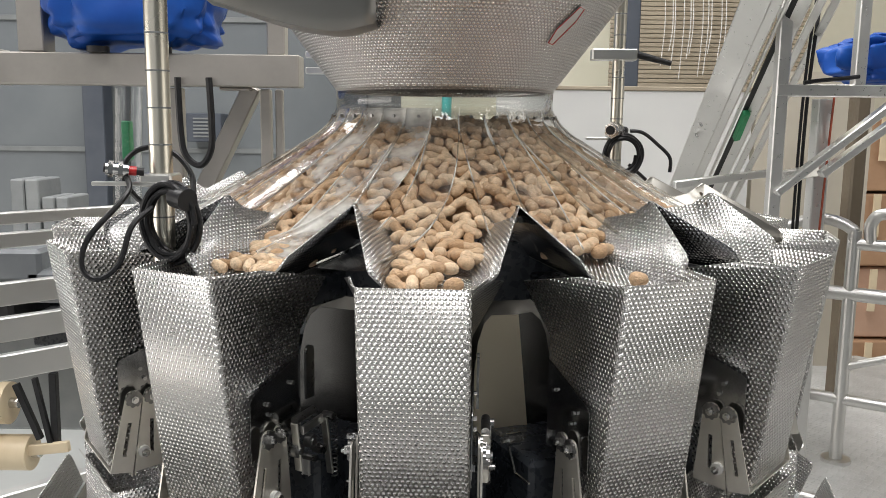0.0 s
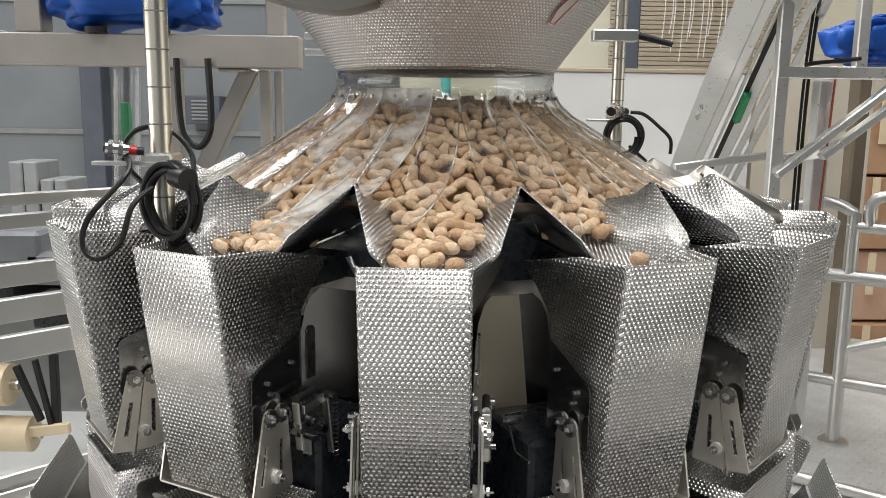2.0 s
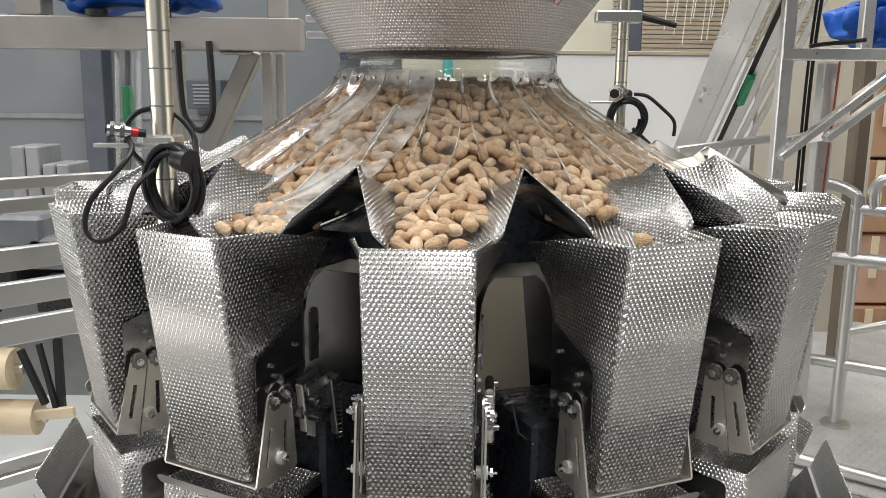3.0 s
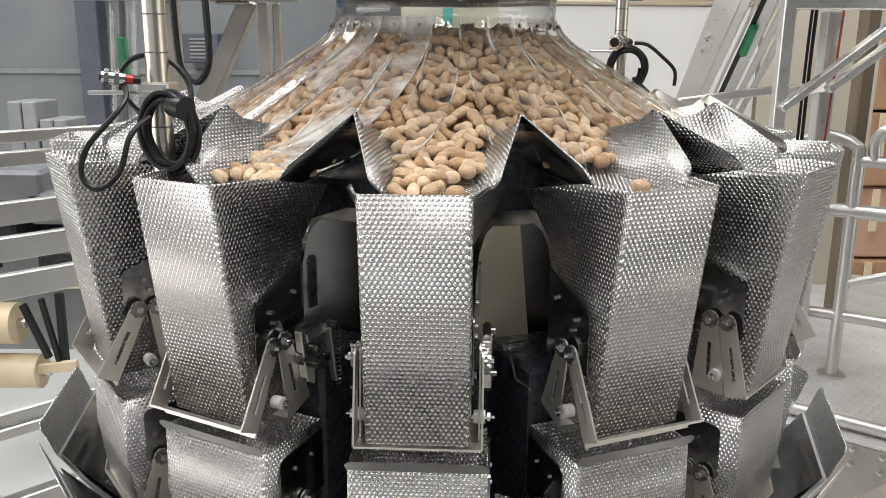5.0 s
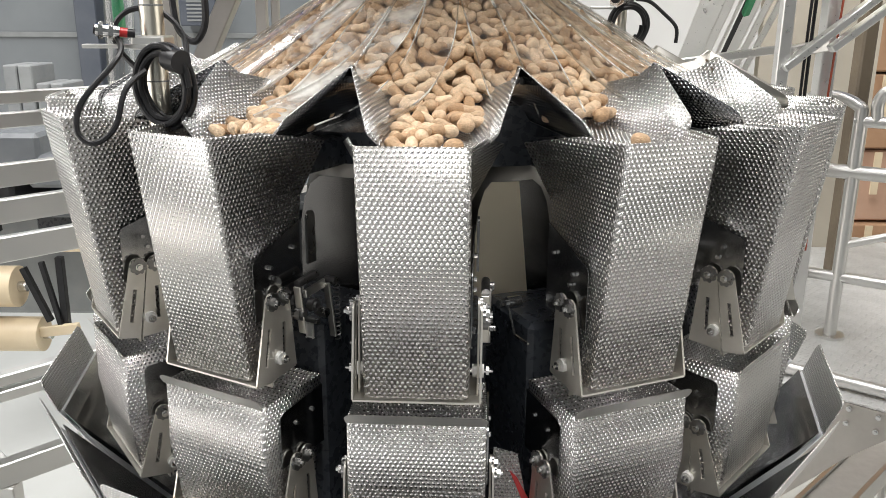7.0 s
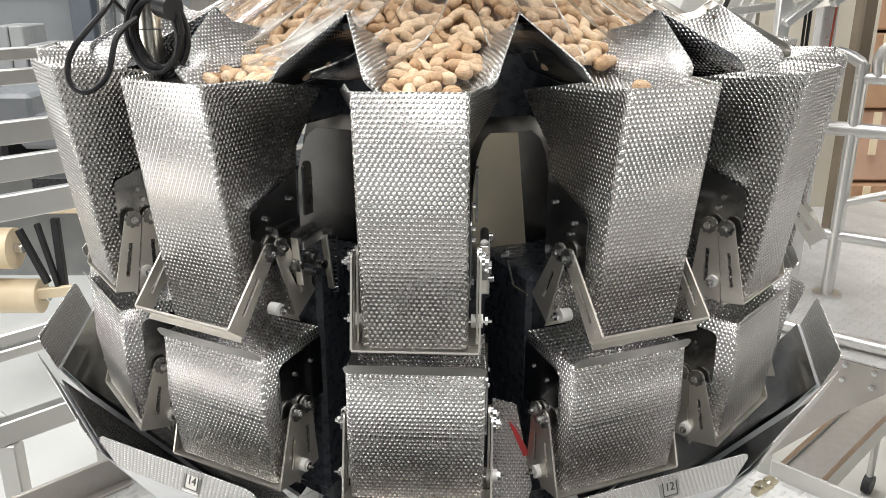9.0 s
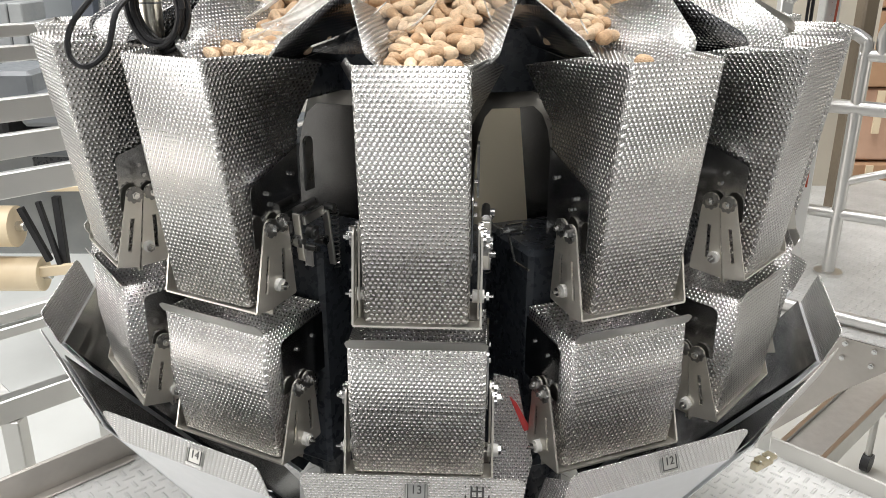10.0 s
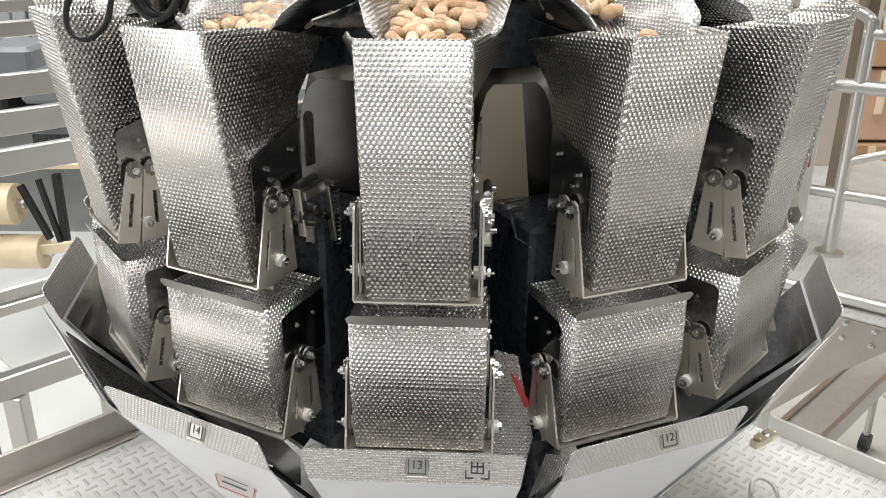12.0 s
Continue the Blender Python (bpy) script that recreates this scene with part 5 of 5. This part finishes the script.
for row, z in enumerate((FLOOR, FLOOR + 0.62, FLOOR + 1.24, FLOOR + 1.86, FLOOR + 2.48, FLOOR + 3.1)):
    for col in range(3):
        x = 3.15 + col * 0.86 + rc.uniform(-0.03, 0.03)
        bm = bmesh.new()
        box(bm, (x, 5.0 + rc.uniform(-0.05, 0.05), z + 0.003), (x + 0.80, 5.6, z + 0.60), 0.012)
        c = tagged(part("carton", bm, CARD if (row + col) % 3 else CARD2), "brown cardboard carton stacked with others", "carton", "stacked cartons")
        bm = bmesh.new()
        box(bm, (x + 0.37, 4.93, z + 0.25), (x + 0.43, 4.946, z + 0.601), 0.001)
        part("tape", bm, CREAM, c)
tr = thing("red_trolley", "red enamelled hand trolley on the hall floor", "trolley", pose(5.0, 6.2, FLOOR))
for x in (-0.4, 0.4):
    bm = bmesh.new()
    bar(bm, (x, 0, 0.1), (x, 0, 0.8), 0.06, 0.06, (1, 0, 0))
    part("upright", bm, RED, tr)
bm = bmesh.new()
box(bm, (-0.5, -0.3, 0.6), (0.5, 0.3, 0.72), 0.02)
part("tray", bm, RED, tr)
bm = bmesh.new()
bmesh.ops.create_icosphere(bm, subdivisions=4, radius=1)
for v in bm.verts:
    v.co = Vector((v.co.x * 0.5, v.co.y * 0.3, max(v.co.z, -0.4) * 0.22)) * (1 + 0.5 * abs(noise.noise(v.co * 3)))
tagged(part("film_bag", bm, LABEL, at=(4.05, 5.2 - 1.5, FLOOR + 0.09)), "crumpled pale film bag lying on the floor", "bag")

# ---------------------------------------------------------------- infeed tray, clamp hook, stickers
tray = thing("infeed_tray", "smooth grey steel infeed tray over the funnel", "tray", pose(0, 0, 0))
bm = bmesh.new()
rows = []
for i in range(13):
    u = i / 12
    x = -0.40 + 0.285 * u
    low = 1.603 - 0.050 * math.sin(min(u * 1.25, 1) * math.pi / 2) ** 1.2 + 0.015 * max(0, u - 0.8) * 5
    rows.append([(x, -0.35 + 0.03 * u, 1.80), (x, -0.36, 1.68), (x, -0.355, low + 0.02), (x, -0.345, low), (x, -0.30, low - 0.004), (x, 0.0, low + 0.02)])
grid(bm, rows)
solid(part("trough", bm, TRAY, tray, smooth=50), 0.003)
stick = thing("chute_sticker", "pale sticker with thin red outline on the chute wall", "sticker", turn(-1) @ Matrix.Translation(P(0.002, 0.7165, 0.462)) @ pose(0, 0, 0, -33, 0, 0))
bm = bmesh.new()
prism(bm, [(-0.045, -0.003, 0.018), (0.030, -0.003, 0.018), (0.045, -0.003, 0.0), (0.045, -0.003, -0.016), (-0.030, -0.003, -0.016), (-0.045, -0.003, 0.0)], (0, 0.002, 0))
part("paper", bm, LABEL, stick)
bm = bmesh.new()
loop = [(-0.042, -0.004, 0.015), (0.029, -0.004, 0.015), (0.042, -0.004, 0.0), (0.042, -0.004, -0.013), (-0.029, -0.004, -0.013), (-0.042, -0.004, 0.0), (-0.042, -0.004, 0.015)]
hose(bm, loop, 0.0006, 5, 1)
part("outline", bm, RED, stick)
for z in (0.004, -0.004):
    bm = bmesh.new()
    box(bm, (-0.026, -0.0045, z - 0.0012), (0.026, -0.0032, z + 0.0012))
    part("text_bar", bm, GREY, stick)
hook = thing("toggle_latch", "small zinc toggle latch on the chute edge", "latch", pose(0.575, -0.50, 0.478, 0, 0, 35))
bm = bmesh.new()
box(bm, (-0.025, -0.012, -0.02), (0.025, 0.004, -0.004), 0.002)
part("base", bm, BRASSY, hook)
for x in (-0.012, 0.012):
    bm = bmesh.new()
    box(bm, (x - 0.008, -0.02, -0.004), (x + 0.010, 0.002, 0.004), 0.002)
    part("lever", bm, BRASSY, hook)
bm = bmesh.new()
rod(bm, (-0.02, -0.012, 0.0), (0.024, -0.012, 0.0), 0.004, 8)
part("pin", bm, CHROME, hook)


# ---------------------------------------------------------------- what moves
def jaw_rows(ob, sign, peaks, full):
    """Opens at each peak time, shuts again; sign: outer jaw +1, inner jaw -1."""
    p = ob.location.copy()
    rows = {0.0: 0.0, 12.0: 0.0}
    for t, amount in peaks:
        for dt, f in ((-0.2, 0.0), (-0.1, 0.42), (0.0, 1.0), (0.1, 0.72), (0.2, 0.1), (0.27, 0.0)):
            rows[round(min(t + dt, 12.0), 3)] = f * amount
    walk(ob, [(t, Matrix.Translation(p) @ pose(0, 0, 0, -sign * full * rows[t], 0, 0)) for t in sorted(rows)])


def motions():
    beats = [(4.88, 1), (6.23, 1), (7.57, 1), (8.93, 1), (10.31, 1), (11.64, 1)]
    feed = {-1: beats, 1: beats, -2: beats[:3], 3: beats, 0: [(11.66, 0.95)], -3: [(11.64, 1)]}
    weigh = {-1: [(11.41, 0.8)], -2: [(6.0, 0.8)], 3: [(11.41, 0.8)]}
    for hoppers, plan, full in ((FEED, feed, 33.0), (WEIGH, weigh, 30.0)):
        for k, peaks in plan.items():
            for child in hoppers[k].children:
                if child.name.startswith("outer_gate"):
                    jaw_rows(child, 1, peaks, full)
                elif child.name.startswith("inner_gate"):
                    jaw_rows(child, -1, peaks, full)


motions()
